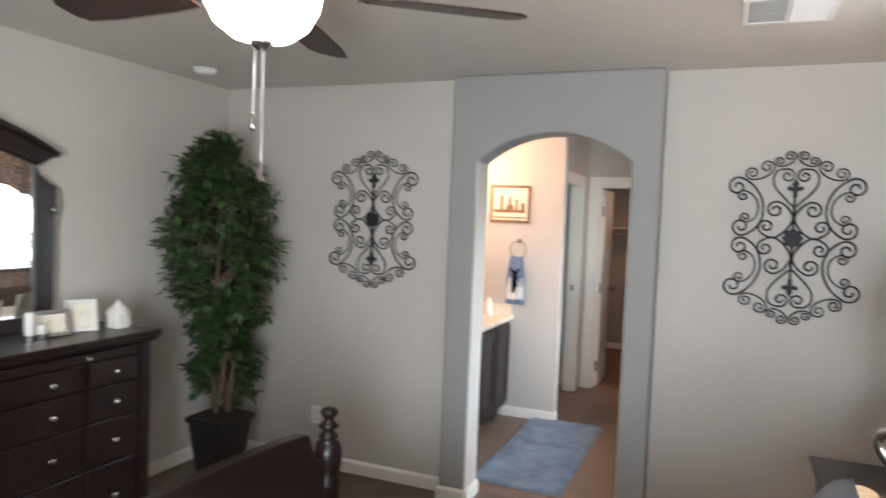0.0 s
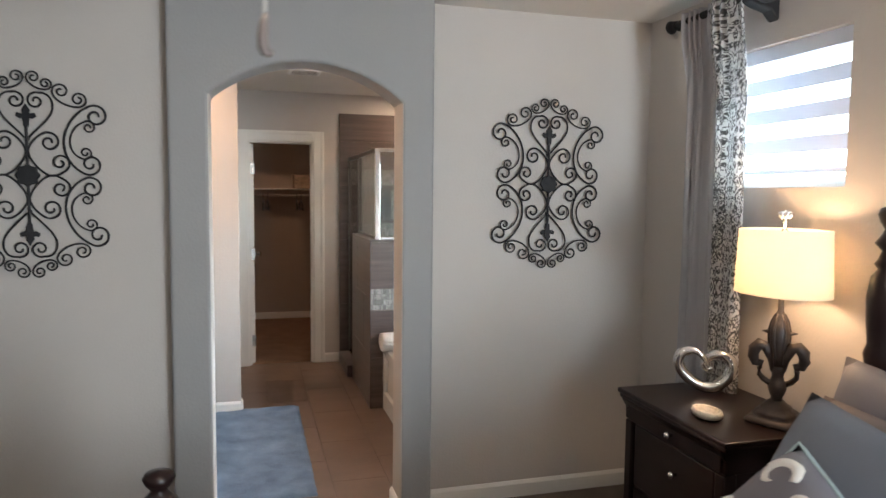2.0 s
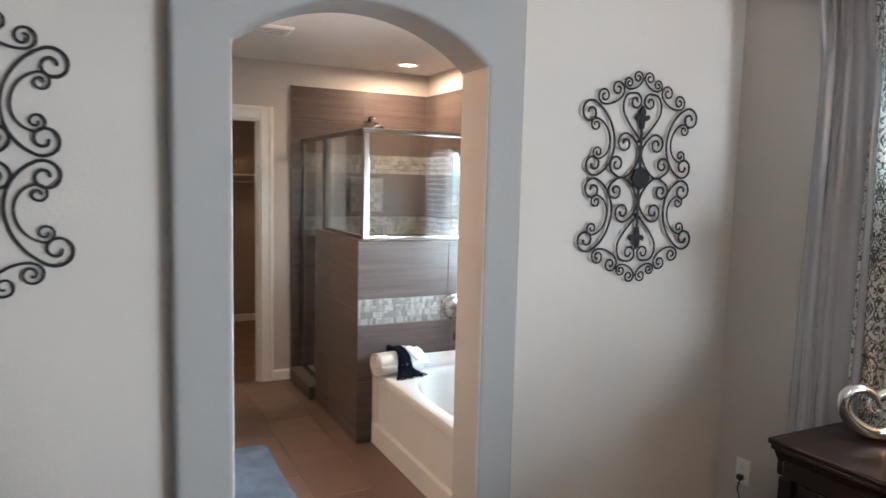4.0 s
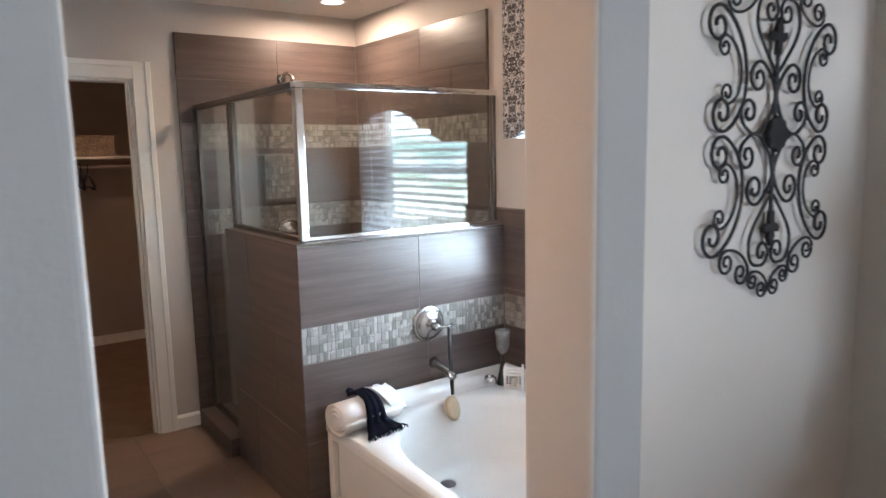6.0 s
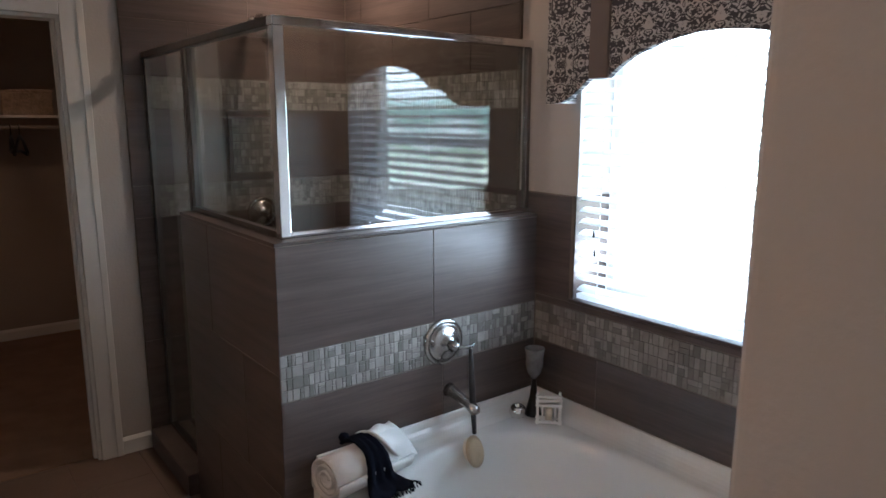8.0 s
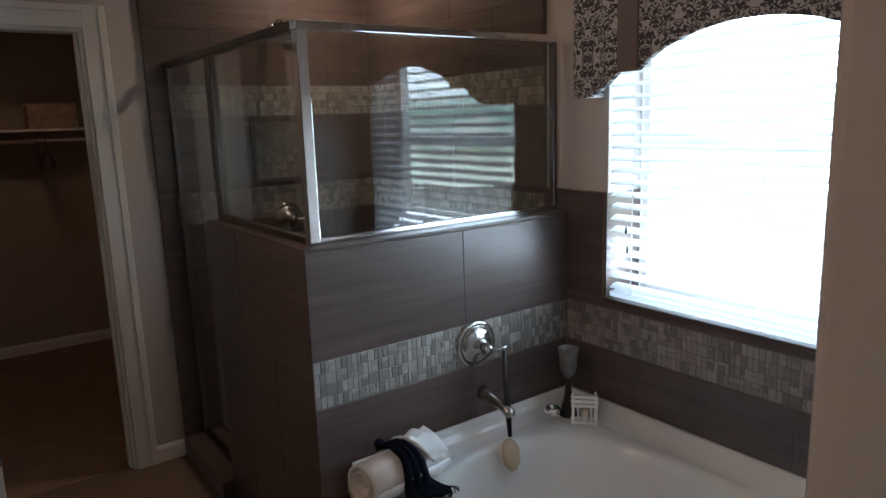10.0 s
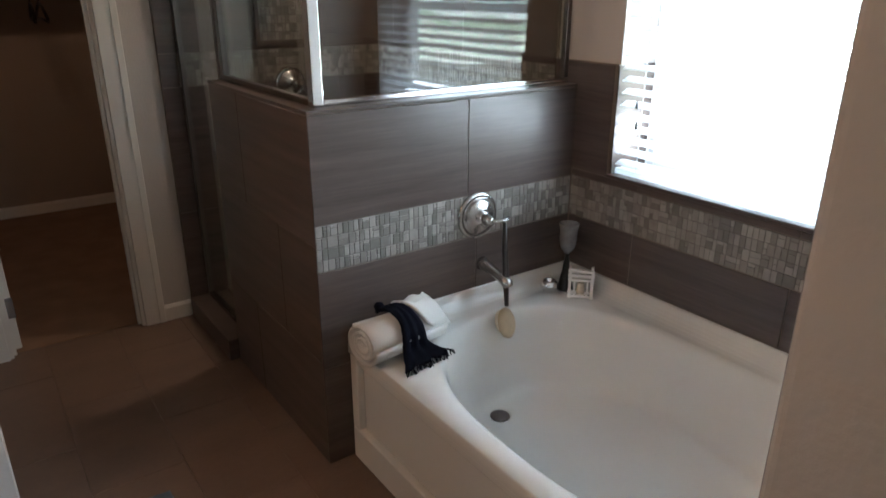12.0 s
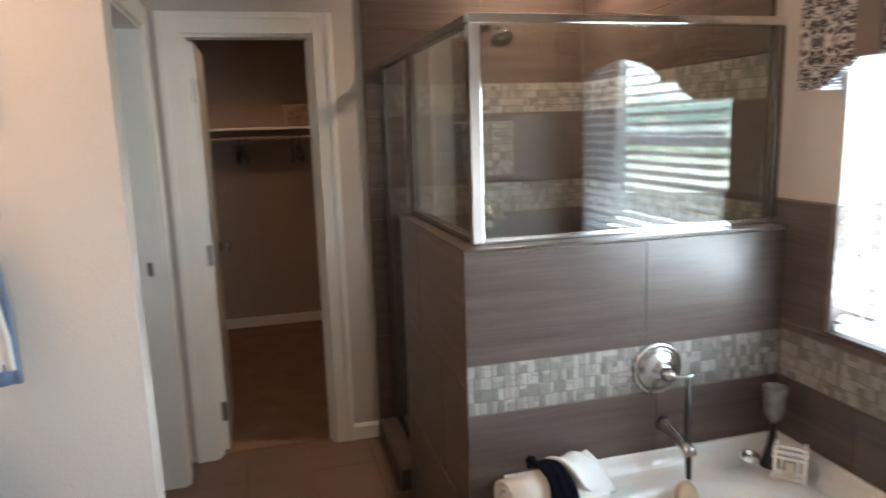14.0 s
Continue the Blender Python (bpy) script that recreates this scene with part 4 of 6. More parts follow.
# bed
bed = thing("bed", (0.6, 2.03, 0), "dark carved wooden bed with turned posts and grey bedding", "bed")
POST = [(0.05, 0.0), (0.055, 0.04), (0.045, 0.08), (0.05, 0.10), (0.05, 0.62), (0.056, 0.64), (0.046, 0.66), (0.052, 0.70), (0.055, 0.75), (0.046, 0.79), (0.030, 0.805), (0.040, 0.815), (0.030, 0.825), (0.022, 0.84), (0.042, 0.855), (0.024, 0.872), (0.018, 0.882), (0.03, 0.895), (0.037, 0.91), (0.03, 0.922), (0.0001, 0.928)]
for y in (2.79, 1.42):
    part("foot_post", turned(POST, (-0.52, y, 0), seg=20), "dark_wood", bed, "turned post with a ball finial", smooth=True)
    part("head_post", turned([(r * 1.1, z * 1.68) for r, z in POST], (1.66, y + (0.03 if y > 2 else -0.03), 0), seg=20), "dark_wood", bed, smooth=True)
n = 24
Y0F, Y1F = 1.465, 2.745
dip = [(0.0, 0.74), (0.03, 0.745), (0.06, 0.765), (0.085, 0.80), (0.10, 0.84), (0.115, 0.865)]
top = [(Y0F + a, b) for a, b in dip] + [(Y0F + 0.13 + (Y1F - Y0F - 0.26) * i / n, 0.872 + 0.03 * math.sin(math.pi * i / n)) for i in range(n + 1)] + [(Y1F - a, b) for a, b in dip[::-1]]
part("footboard", prismed([(Y0F, 0.25), *top, (Y1F, 0.25)], "x", -0.545, -0.50), "dark_wood", bed, bevel=0.006)
top = [(1.42 + 1.37 * i / n, 1.15 + 0.25 * math.sin(math.pi * i / n)) for i in range(n + 1)]
part("headboard", prismed([(1.42, 0.3), *top, (2.79, 0.3)], "x", 1.64, 1.69), "dark_wood", bed, bevel=0.01)
for y in (2.745, 1.425):
    part("side_rail", boxed(-0.495, 1.635, y, y + 0.04, 0.20, 0.36), "dark_wood", bed, bevel=0.006)


def cushion(name, size, m, material, label, group="", sub=None):
    """A stuffed pillow, pinched at its corners."""
    root = thing(name, m.translation, label, "pillow", group)
    bm = bmesh.new()
    n = 14
    for side in (1, -1):
        g = []
        for j in range(n + 1):
            row = []
            for i in range(n + 1):
                u, v = 2 * i / n - 1, 2 * j / n - 1
                puff = (max(0.0, 1 - u**4) * max(0.0, 1 - v**4)) ** 0.55
                pull = 1 - 0.06 * (1 - abs(u * v)) * max(abs(u), abs(v)) ** 3
                row.append(bm.verts.new((size[0] / 2 * u * pull, side * (size[2] / 2 * puff), size[1] / 2 * v * pull)))
            g.append(row)
        for a, b in zip(g, g[1:]):
            for i in range(n):
                bm.faces.new((a[i], a[i + 1], b[i + 1], b[i]))
    bmesh.ops.remove_doubles(bm, verts=bm.verts, dist=1e-4)
    bmesh.ops.transform(bm, matrix=m, verts=bm.verts)
    part("cover", bm, material, root, smooth=True)
    if sub:
        sub(root, m, size)
    return root


bm = boxed(-0.47, 1.62, 1.47, 2.74, 0.34, 0.60)
bmesh.ops.subdivide_edges(bm, edges=bm.edges, cuts=10, use_grid_fill=True)
for v in bm.verts:
    if v.co.z > 0.55:
        v.co.z += 0.012 * noise.noise((v.co.x * 4, v.co.y * 4, 0))
mat_ = tagged(part("mattress", bm, "bedding", None, "", smooth=False, bevel=0.03), "grey quilted bedding spread over the mattress", "bedding")


def print_scrolls(root, m, size):
    for k, (u, v, s, big) in enumerate(((-0.12, 0.12, 1, 0.055), (0.0, 0.13, -1, 0.055), (0.12, 0.12, -1, 0.055), (-0.06, 0.03, 1, 0.065), (0.07, 0.03, -1, 0.065), (-0.14, -0.02, -1, 0.05), (0.145, -0.02, 1, 0.05), (0.0, -0.09, 1, 0.07), (0.11, -0.12, -1, 0.055), (-0.11, -0.12, 1, 0.055))):
        pts = []
        for i in range(22):
            t = i / 21
            r, a = big * (1 - 0.8 * t), s * (0.4 + t * 5.5) + k * 1.3
            x, zz = u + r * math.cos(a), v + r * math.sin(a)
            uu, vv = 2 * x / size[0], 2 * zz / size[1]
            puff = (max(0.0, 1 - uu**4) * max(0.0, 1 - vv**4)) ** 0.55
            pts.append(m @ Vector((x, -(size[2] / 2 * puff - 0.014), zz)))
        part("printed_scroll", swept(pts, [0.0225 * (1 - 0.28 * abs(i / 10.5 - 1)) - 0.004 * (i / 21) for i in range(22)], 8), "towel_white", root, "cream scroll print", smooth=True)
    edge = []
    for side in range(4):
        for i in range(12):
            u, v = -1 + 2 * i / 12, -1.0
            for _ in range(side):
                u, v = -v, u
            pull = 1 - 0.06 * (1 - abs(u * v))
            edge.append(m @ Vector((size[0] / 2 * u * pull, 0, size[1] / 2 * v * pull)))
    part("piping", swept(edge, 0.005, 6, True), "piping_teal", root, "pale teal piping", smooth=True)


cushion("pillow", (0.64, 0.46, 0.17), pose(1.47, 2.54, 0.835, -16, 0, -90) @ pose(0, 0, 0, 0, 3, 0), "pillow_grey", "grey satin pillow leaning on the headboard", "pillows on the bed")
cushion("pillow", (0.62, 0.40, 0.15), pose(1.27, 2.45, 0.80, -25, 0, -92), "pillow_taupe", "taupe satin pillow leaning on the others", "pillows on the bed")
cushion("pillow", (0.50, 0.46, 0.14), pose(1.07, 2.40, 0.82, -30, 0, -88) @ pose(0, 0, 0, 0, 6, 0), "pillow_blue", "slate blue square pillow", "pillows on the bed")
cushion("pillow", (0.43, 0.42, 0.14), pose(0.83, 2.345, 0.765, -40, 0, -95) @ pose(0, 0, 0, 0, 16, 0), "pillow_grey", "grey pillow with a cream scroll print", "pillows on the bed", print_scrolls)
cushion("pillow", (0.60, 0.46, 0.17), pose(1.47, 1.80, 0.835, -16, 0, -90), "pillow_grey", "grey satin pillow leaning on the headboard", "pillows on the bed")

# dresser with mirror
DY0, DY1, DX, DZ = 1.45, 3.27, -1.84, 1.032
dr = thing("dresser", (-2.1, 2.36, 0), "dark espresso wooden dresser with small silver knobs", "dresser")
part("top", boxed(BX0 + 0.016, DX, DY0, DY1, DZ - 0.028, DZ), "dark_wood", dr, bevel=0.007)
part("cornice", prismed([(BX0 + 0.02, DZ - 0.0285), (DX - 0.008, DZ - 0.0285), (DX - 0.012, DZ - 0.045), (DX - 0.035, DZ - 0.06), (BX0 + 0.02, DZ - 0.06)], "y", DY0 + 0.012, DY1 - 0.012), "dark_wood", dr, bevel=0.003)
part("body", boxed(BX0 + 0.02, DX - 0.055, DY0 + 0.06, DY1 - 0.06, 0.05, DZ - 0.0605), "dark_wood", dr)
for y in (DY0 + 0.04, DY1 - 0.11):
    part("pilaster", boxed(BX0 + 0.02, DX - 0.03, y, y + 0.07, 0.0, DZ - 0.061), "dark_wood", dr, bevel=0.008)
part("plinth", boxed(BX0 + 0.02, DX - 0.02, DY0 + 0.03, DY1 - 0.03, 0.0, 0.05), "dark_wood", dr, bevel=0.006)
rows = [(0.09, 0.40), (0.42, 0.62), (0.635, 0.79), (0.80, 0.915)]
for (y0, y1), ks in (((2.855, 3.15), (3.0,)), ((2.0, 2.84), (2.66, 2.20)), ((1.57, 1.985), (1.78,))):
    for z0, z1 in rows:
        d = part("drawer", boxed(DX - 0.054, DX - 0.036, y0, y1, z0, z1), "dark_wood", dr, bevel=0.005)
        for y in ks:
            knob_bm = turned(KNOB, (DX - 0.036, y, (z0 + z1) / 2), "x", 12)
            part("knob", knob_bm, "silver", d, "silver knob", smooth=True)
d = part("top_drawer", boxed(DX - 0.054, DX - 0.034, 1.57, 3.15, 0.925, 0.965), "dark_wood", dr, bevel=0.004)
for y in (2.84, 2.36, 1.88):
    part("knob", turned(KNOB, (DX - 0.034, y, 0.945), "x", 12), "silver", d, "silver knob", smooth=True)

mir = thing("dresser_mirror", (-2.3, 2.36, DZ), "dark carved wooden mirror with an arched crest on the dresser", "mirror")
MY0, MY1 = 1.73, 2.99
part("mirror_glass", boxed(-2.312, -2.306, MY0 + 0.10, MY1 - 0.10, DZ + 0.06, 1.90), "mirror", mir, "mirror glass")
for y, s in ((MY1, 1), (MY0, -1)):
    part("stile", prismed([(y, DZ), (y, 1.62), (y + s * 0.012, 1.64), (y + s * 0.012, 1.75), (y - s * 0.02, 1.76), (y - s * 0.075, 1.80), (y - s * 0.11, 1.86), (y - s * 0.10, 1.62), (y - s * 0.10, DZ)], "x", -2.345, -2.285), "dark_wood", mir, bevel=0.008)
    part("side_knob", turned([(0.012, 0), (0.012, 0.012), (0.022, 0.02), (0.02, 0.034), (0.0001, 0.04)], (-2.285, y - s * 0.02, 1.63), "x", 14), "nickel", mir, smooth=True)
crest = [(MY0 + (MY1 - MY0) * i / 20, 1.90 + 0.17 * math.sin(math.pi * i / 20) ** 0.9) for i in range(21)]
low = [(MY1 - 0.09 - (MY1 - MY0 - 0.18) * i / 12, 1.845 + 0.12 * math.sin(math.pi * i / 12)) for i in range(13)]
part("crest", prismed([*crest, *low], "x", -2.34, -2.28), "dark_wood", mir, bevel=0.012)
part("crest_moulding", swept([(-2.275, y, z + 0.008) for y, z in crest], 0.02, 8), "dark_wood", mir, smooth=True)
part("bottom_rail", boxed(-2.34, -2.285, MY0 + 0.101, MY1 - 0.101, DZ, DZ + 0.07), "dark_wood", mir, bevel=0.006)


def photo_frame(at, w, h, turn, frame_mat, label):
    f = thing("photo_frame", at, label, "picture frame")
    m = pose(*at, 0, 0, turn) @ pose(0, 0, 0, 0, -12, 0)
    for nm, bm, mt in (("frame", bmesh.new(), frame_mat), ("photo", boxed(-0.002, 0.003, -w / 2 + 0.022, w / 2 - 0.022, 0.022, h - 0.022), "paper_cream")):
        if nm == "frame":
            for a, b, c, d in ((-w / 2, -w / 2 + 0.022, 0, h), (w / 2 - 0.022, w / 2, 0, h), (-w / 2 + 0.022, w / 2 - 0.022, 0, 0.022), (-w / 2 + 0.022, w / 2 - 0.022, h - 0.022, h)):
                box(bm, -0.006, 0.01, a, b, c, d)
        bmesh.ops.transform(bm, matrix=m, verts=bm.verts)
        part(nm, bm, mt, f, bevel=0.003 if nm == "frame" else 0)
    bm = boxed(-0.075, -0.06, -0.015, 0.015, 0, 0.004)
    tube(bm, [(-0.008, 0, h * 0.6), (-0.068, 0, 0.003)], 0.006, 6)
    bmesh.ops.transform(bm, matrix=pose(*at, 0, 0, turn), verts=bm.verts)
    part("easel_back", bm, frame_mat, f)
    return f


photo_frame((-2.08, 2.99, DZ), 0.14, 0.16, -25, "ceramic", "white photo frame standing on the dresser")
photo_frame((-2.06, 2.80, DZ), 0.19, 0.13, -10, "silver", "silver photo frame standing on the dresser")
house = thing("ceramic_house", (-2.04, 3.17, DZ), "small white ceramic lantern house", "ornament")
part("walls", boxed(-2.08, -2.0, 3.13, 3.21, DZ, DZ + 0.075), "ceramic", house, bevel=0.004)
part("roof", turned([(0.062, DZ + 0.0755), (0.05, DZ + 0.095), (0.02, DZ + 0.125), (0.008, DZ + 0.14), (0.0001, DZ + 0.15)], (-2.04, 3.17, 0), seg=8), "ceramic", house)
for y in (2.68, 2.74):
    c = thing("pillar_candle", (-2.04, y, DZ), "short white pillar candle in a glass cup", "candle", "candles on the dresser")
    part("wax", turned([(0.022, DZ + 0.004), (0.022, DZ + 0.13 - (y - 2.68)), (0.018, DZ + 0.133 - (y - 2.68)), (0.0001, DZ + 0.128 - (y - 2.68))], (-2.04, y, 0), seg=14), "ceramic", c, smooth=True)
    part("cup", turned([(0.026, DZ), (0.028, DZ + 0.03), (0.024, DZ + 0.03), (0.023, DZ + 0.0035), (0.0001, DZ + 0.0035)], (-2.04, y, 0), seg=14), "nickel", c)

# plant in a square tapered pot
PX, PY = -1.98, 3.90
plant = thing("potted_ficus", (PX, PY, 0), "tall leafy artificial ficus in a glossy black square pot", "potted plant")
bm = bmesh.new()
for r0, r1, z0, z1 in ((0.095, 0.135, 0.0, 0.36), (0.148, 0.150, 0.3605, 0.395)):
    v = [bm.verts.new((PX + sx * r, PY + sy * r, z)) for r, z in ((r0, z0), (r1, z1)) for sx, sy in ((-1, -1), (1, -1), (1, 1), (-1, 1))]
    for q in ((3, 2, 1, 0), (4, 5, 6, 7), (0, 1, 5, 4), (1, 2, 6, 5), (2, 3, 7, 6), (3, 0, 4, 7)):
        bm.faces.new([v[i] for i in q])
part("pot", bm, "pot_black", plant, "glossy black square pot", bevel=0.008)
bm = boxed(PX - 0.135, PX + 0.135, PY - 0.135, PY + 0.135, 0.385, 0.40)
part("soil", bm, "soil", plant)
rng = random.Random(5)
tips = []
for k in range(4):
    a = k * 1.6
    pts = [(PX + 0.05 * math.cos(a), PY + 0.05 * math.sin(a), 0.42)]
    for i in range(1, 11):
        t = i / 10
        pts.append((PX + (0.05 + 0.05 * t) * math.cos(a + 3.2 * t) + 0.02 * rng.uniform(-1, 1), PY + (0.05 + 0.04 * t) * math.sin(a + 3.2 * t), 0.42 + 1.6 * t))
    part("trunk", swept(pts, [0.016 * (1 - 0.75 * i / 10) for i in range(11)], 8), "bark", plant, smooth=True)
    tips.append(pts)


def crown_width(z):
    """Half width of the crown at a height: narrow below, full in the upper two thirds."""
    prof = ((0.45, 0.12), (0.55, 0.25), (0.66, 0.31), (0.78, 0.22), (0.88, 0.15), (1.0, 0.25), (1.2, 0.34), (1.4, 0.37), (1.7, 0.36), (1.9, 0.32), (2.0, 0.24), (2.12, 0.08))
    for (za, wa), (zb, wb) in zip(prof, prof[1:]):
        if z <= zb:
            return wa + (wb - wa) * (z - za) / (zb - za)
    return 0.05


twigs, leaves = bmesh.new(), []
tufts = [(0.52 + 1.55 * ((i + rng.random()) / 44) ** 0.85, rng.uniform(0, 2 * math.pi), rng.uniform(0.72, 1.12)) for i in range(44)]
for k in range(430):
    tuft = tufts[k % 44]
    z = min(2.09, max(0.48, tuft[0] + rng.gauss(0, 0.055)))
    st = tips[k % 4]
    i = min(9, int((z - 0.42) / 0.16))
    base = Vector(st[i])
    a = tuft[1] + rng.gauss(0, 0.5)
    w = crown_width(z) * tuft[2] * rng.uniform(0.55, 1.05)
    ex, ey = PX + w * math.cos(a), PY + w * math.sin(a) * 0.9
    ex, ey = max(ex, BX0 + 0.06), min(ey, 4.33)
    tip = Vector((ex, ey, min(2.13, z + rng.uniform(-0.08, 0.07))))
    midp = base.lerp(tip, 0.55) + Vector((0, 0, 0.05))
    tube(twigs, [base, midp, tip], [0.005, 0.0035, 0.0015], 4)
    for q in range(27):
        t = 0.35 + 0.65 * q / 26
        p = base.lerp(midp, t * 2) if t < 0.5 else midp.lerp(tip, t * 2 - 1)
        leaves.append((p + Vector((rng.uniform(-0.03, 0.03), rng.uniform(-0.03, 0.03), rng.uniform(-0.035, 0.02))), (tip - base).normalized(), rng.random()))
tagged(part("twig_mass", twigs, "bark", plant), kind="stuff")
verts, faces = [], []
for p, d, rr in leaves:
    L, W = 0.046 + 0.032 * rr, 0.010 + 0.006 * rr
    fwd = (d + Vector((rng.uniform(-0.9, 0.9), rng.uniform(-0.9, 0.9), rng.uniform(-1.4, 0.1)))).normalized()
    side = fwd.cross(Vector((rng.uniform(-0.4, 0.4), rng.uniform(-0.4, 0.4), 1))).normalized()
    nrm = side.cross(fwd)
    b = len(verts)
    for u, s, h in ((0, 0, 0), (0.35, 1, 0.12), (0.7, 0.75, 0.08), (1, 0, -0.15), (0.7, -0.75, 0.08), (0.35, -1, 0.12), (0.5, 0, 0)):
        q = p + fwd * (L * u) + side * (W * s) + nrm * (W * h)
        q.x, q.y = max(q.x, BX0 + 0.012), min(q.y, 4.345)
        verts.append(q - Vector((PX, PY, 0)))
    for i, j in ((0, 1), (1, 2), (2, 3), (3, 4), (4, 5), (5, 0)):
        faces.append((b + i, b + j, b + 6))
me = bpy.data.meshes.new("crown")
me.from_pydata(verts, [], faces)
me.materials.append(MATS["leaf"])
crown = new("crown", me)
crown.parent = plant
crown["label"] = "dense small green leaves"

# ---- bathroom: shower ----
PXW, PYW, PT, PH = 0.520, 5.975, 0.12, 1.245
NXW = 0.483
E_IN = 1.635
bm = bmesh.new()
prism(bm, [(PXW + 0.0025, PYW + 0.0025), (1.6365, PYW + 0.0025), (1.6365, PYW + PT), (PXW + PT, PYW + PT), (PXW + PT, 6.88), (PXW + 0.0025, 6.88)], "z", 0, PH - 0.012)
pony = structure("shower_half_wall", bm, "grout", "L-shaped half wall round the shower, clad in brown tile")
bm = bmesh.new()
prism(bm, [(PXW - 0.002, PYW - 0.002), (1.634, PYW - 0.002), (1.634, PYW + PT + 0.004), (PXW + PT + 0.004, PYW + PT + 0.004), (PXW + PT + 0.004, 6.885), (PXW - 0.002, 6.885)], "z", PH - 0.012, PH)
part("cap", bm, "wall_tile", pony, "brown tile cap", bevel=0.003)
bm = boxed(0.478, PXW + 0.14, 6.886, 7.46, 0, 0.10)
curb = structure("shower_curb", bm, "wall_tile", "tiled shower curb", bevel=0.004)
structure("shower_pan", boxed(PXW + 0.14, 1.634, PYW + PT + 0.002, 7.46, 0, 0.03), "tub_acrylic", "white shower floor")

TILE_MESH = {}


def tile(parent, axis, u0, u1, z0, z1, at, out, material="wall_tile", thick=0.008, name="tile", gap=0.0012):
    """One thin slab on a wall. axis: the wall's normal; at: its face before tiling; out: +1 or -1."""
    key = (axis, round(u1 - u0, 4), round(z1 - z0, 4), out, material, thick)
    if key not in TILE_MESH:
        bm = bmesh.new()
        w, h, g, c = u1 - u0, z1 - z0, gap, min(0.0012, thick / 3)
        lo, hi = 0, out * thick
        def at3(u, z, d):
            return (d, u, z) if axis == "x" else (u, d, z)
        a = [bm.verts.new(at3(u, z, lo)) for u, z in ((g, g), (w - g, g), (w - g, h - g), (g, h - g))]
        b = [bm.verts.new(at3(u, z, hi - out * c)) for u, z in ((g, g), (w - g, g), (w - g, h - g), (g, h - g))]
        k = [bm.verts.new(at3(u, z, hi)) for u, z in ((g + c, g + c), (w - g - c, g + c), (w - g - c, h - g - c), (g + c, h - g - c))]
        for r0, r1 in ((a, b), (b, k)):
            for i in range(4):
                bm.faces.new((r0[i], r0[(i + 1) % 4], r1[(i + 1) % 4], r1[i]))
        bm.faces.new(k)
        bmesh.ops.recalc_face_normals(bm, faces=bm.faces)
        me = bpy.data.meshes.new(name)
        bm.to_mesh(me)
        bm.free()
        me.materials.append(MATS[material])
        TILE_MESH[key] = me
    ob = new(name, TILE_MESH[key])
    ob.location = Vector((at, u0, z0) if axis == "x" else (u0, at, z0)) - Vector(root_of(parent).location)
    ob.parent = parent
    return ob


def tile_rows(parent, axis, u0, u1, rows, at, out, wide=0.60, shift=0.0):
    for r, (z0, z1) in enumerate(rows):
        cuts = [u0]
        u = u0 + (wide if r % 2 == 0 else wide * 0.5) + shift
        while u < u1 - 0.02:
            if u > u0 + 0.02:
                cuts.append(u)
            u += wide
        cuts.append(u1)
        for a, b in zip(cuts, cuts[1:]):
            tile(parent, axis, a, b, z0, z1, at, out)


def mosaic_cells(u0, u1, z0, z1, rng):
    """A band cut into small upright and flat chips, packed at random."""
    out = []
    s = (z1 - z0) / max(2, round((z1 - z0) / 0.038))
    n = max(1, round((u1 - u0) / s))
    w = (u1 - u0) / n
    for i in range(n):
        for j in range(round((z1 - z0) / s)):
            a, b = u0 + i * w, z0 + j * s
            k = rng.random()
            if k < 0.10:
                out.append((a, a + w, b, b + s))
            elif k < 0.56:
                out += [(a, a + w / 2, b, b + s), (a + w / 2, a + w, b, b + s)]
            elif k < 0.74:
                out += [(a, a + w * 0.66, b, b + s), (a + w * 0.66, a + w, b, b + s * 0.5), (a + w * 0.66, a + w, b + s * 0.5, b + s)]
            elif k < 0.92:
                out += [(a, a + w / 3, b, b + s), (a + w / 3, a + w, b, b + s * 0.66), (a + w / 3, a + w, b + s * 0.66, b + s)]
            else:
                out += [(a, a + w, b, b + s / 2), (a, a + w, b + s / 2, b + s)]
    return out


def mosaic_band(parent, axis, u0, u1, z0, z1, at, out, seed, pieces=False):
    rng = random.Random(seed)
    cells = mosaic_cells(u0, u1, z0, z1, rng)
    a, b = sorted((at, at + out * 0.0060))
    part("mosaic_bed", boxed(a, b, u0, u1, z0, z1) if axis == "x" else boxed(u0, u1, a, b, z0, z1), "mosaic_grout", parent)
    if pieces:
        for a, b, c, d in cells:
            tile(parent, axis, a, b, c, d, at, out, "mosaic", rng.choice((0.0075, 0.008, 0.0086)), "mosaic_chip", 0.0010)
        return
    verts, faces = [], []
    off = Vector(root_of(parent).location)
    g = 0.0011
    for a, b, c, d in cells:
        t = out * rng.choice((0.0075, 0.008, 0.0086))
        k = len(verts)
        for dd in (0, t):
            for u, z in ((a + g, c + g), (b - g, c + g), (b - g, d - g), (a + g, d - g)):
                verts.append(Vector((at + dd, u, z) if axis == "x" else (u, at + dd, z)) - off)
        faces += [(k + 4, k + 5, k + 6, k + 7), (k, k + 1, k + 5, k + 4), (k + 1, k + 2, k + 6, k + 5), (k + 2, k + 3, k + 7, k + 6), (k + 3, k, k + 4, k + 7)]
    me = bpy.data.meshes.new("mosaic_band")
    me.from_pydata(verts, [], faces)
    me.materials.append(MATS["mosaic_joined"])
    ob = new("mosaic_band", me)
    ob.parent = parent
    tagged(ob, "small beige and grey mosaic chips", kind="stuff")


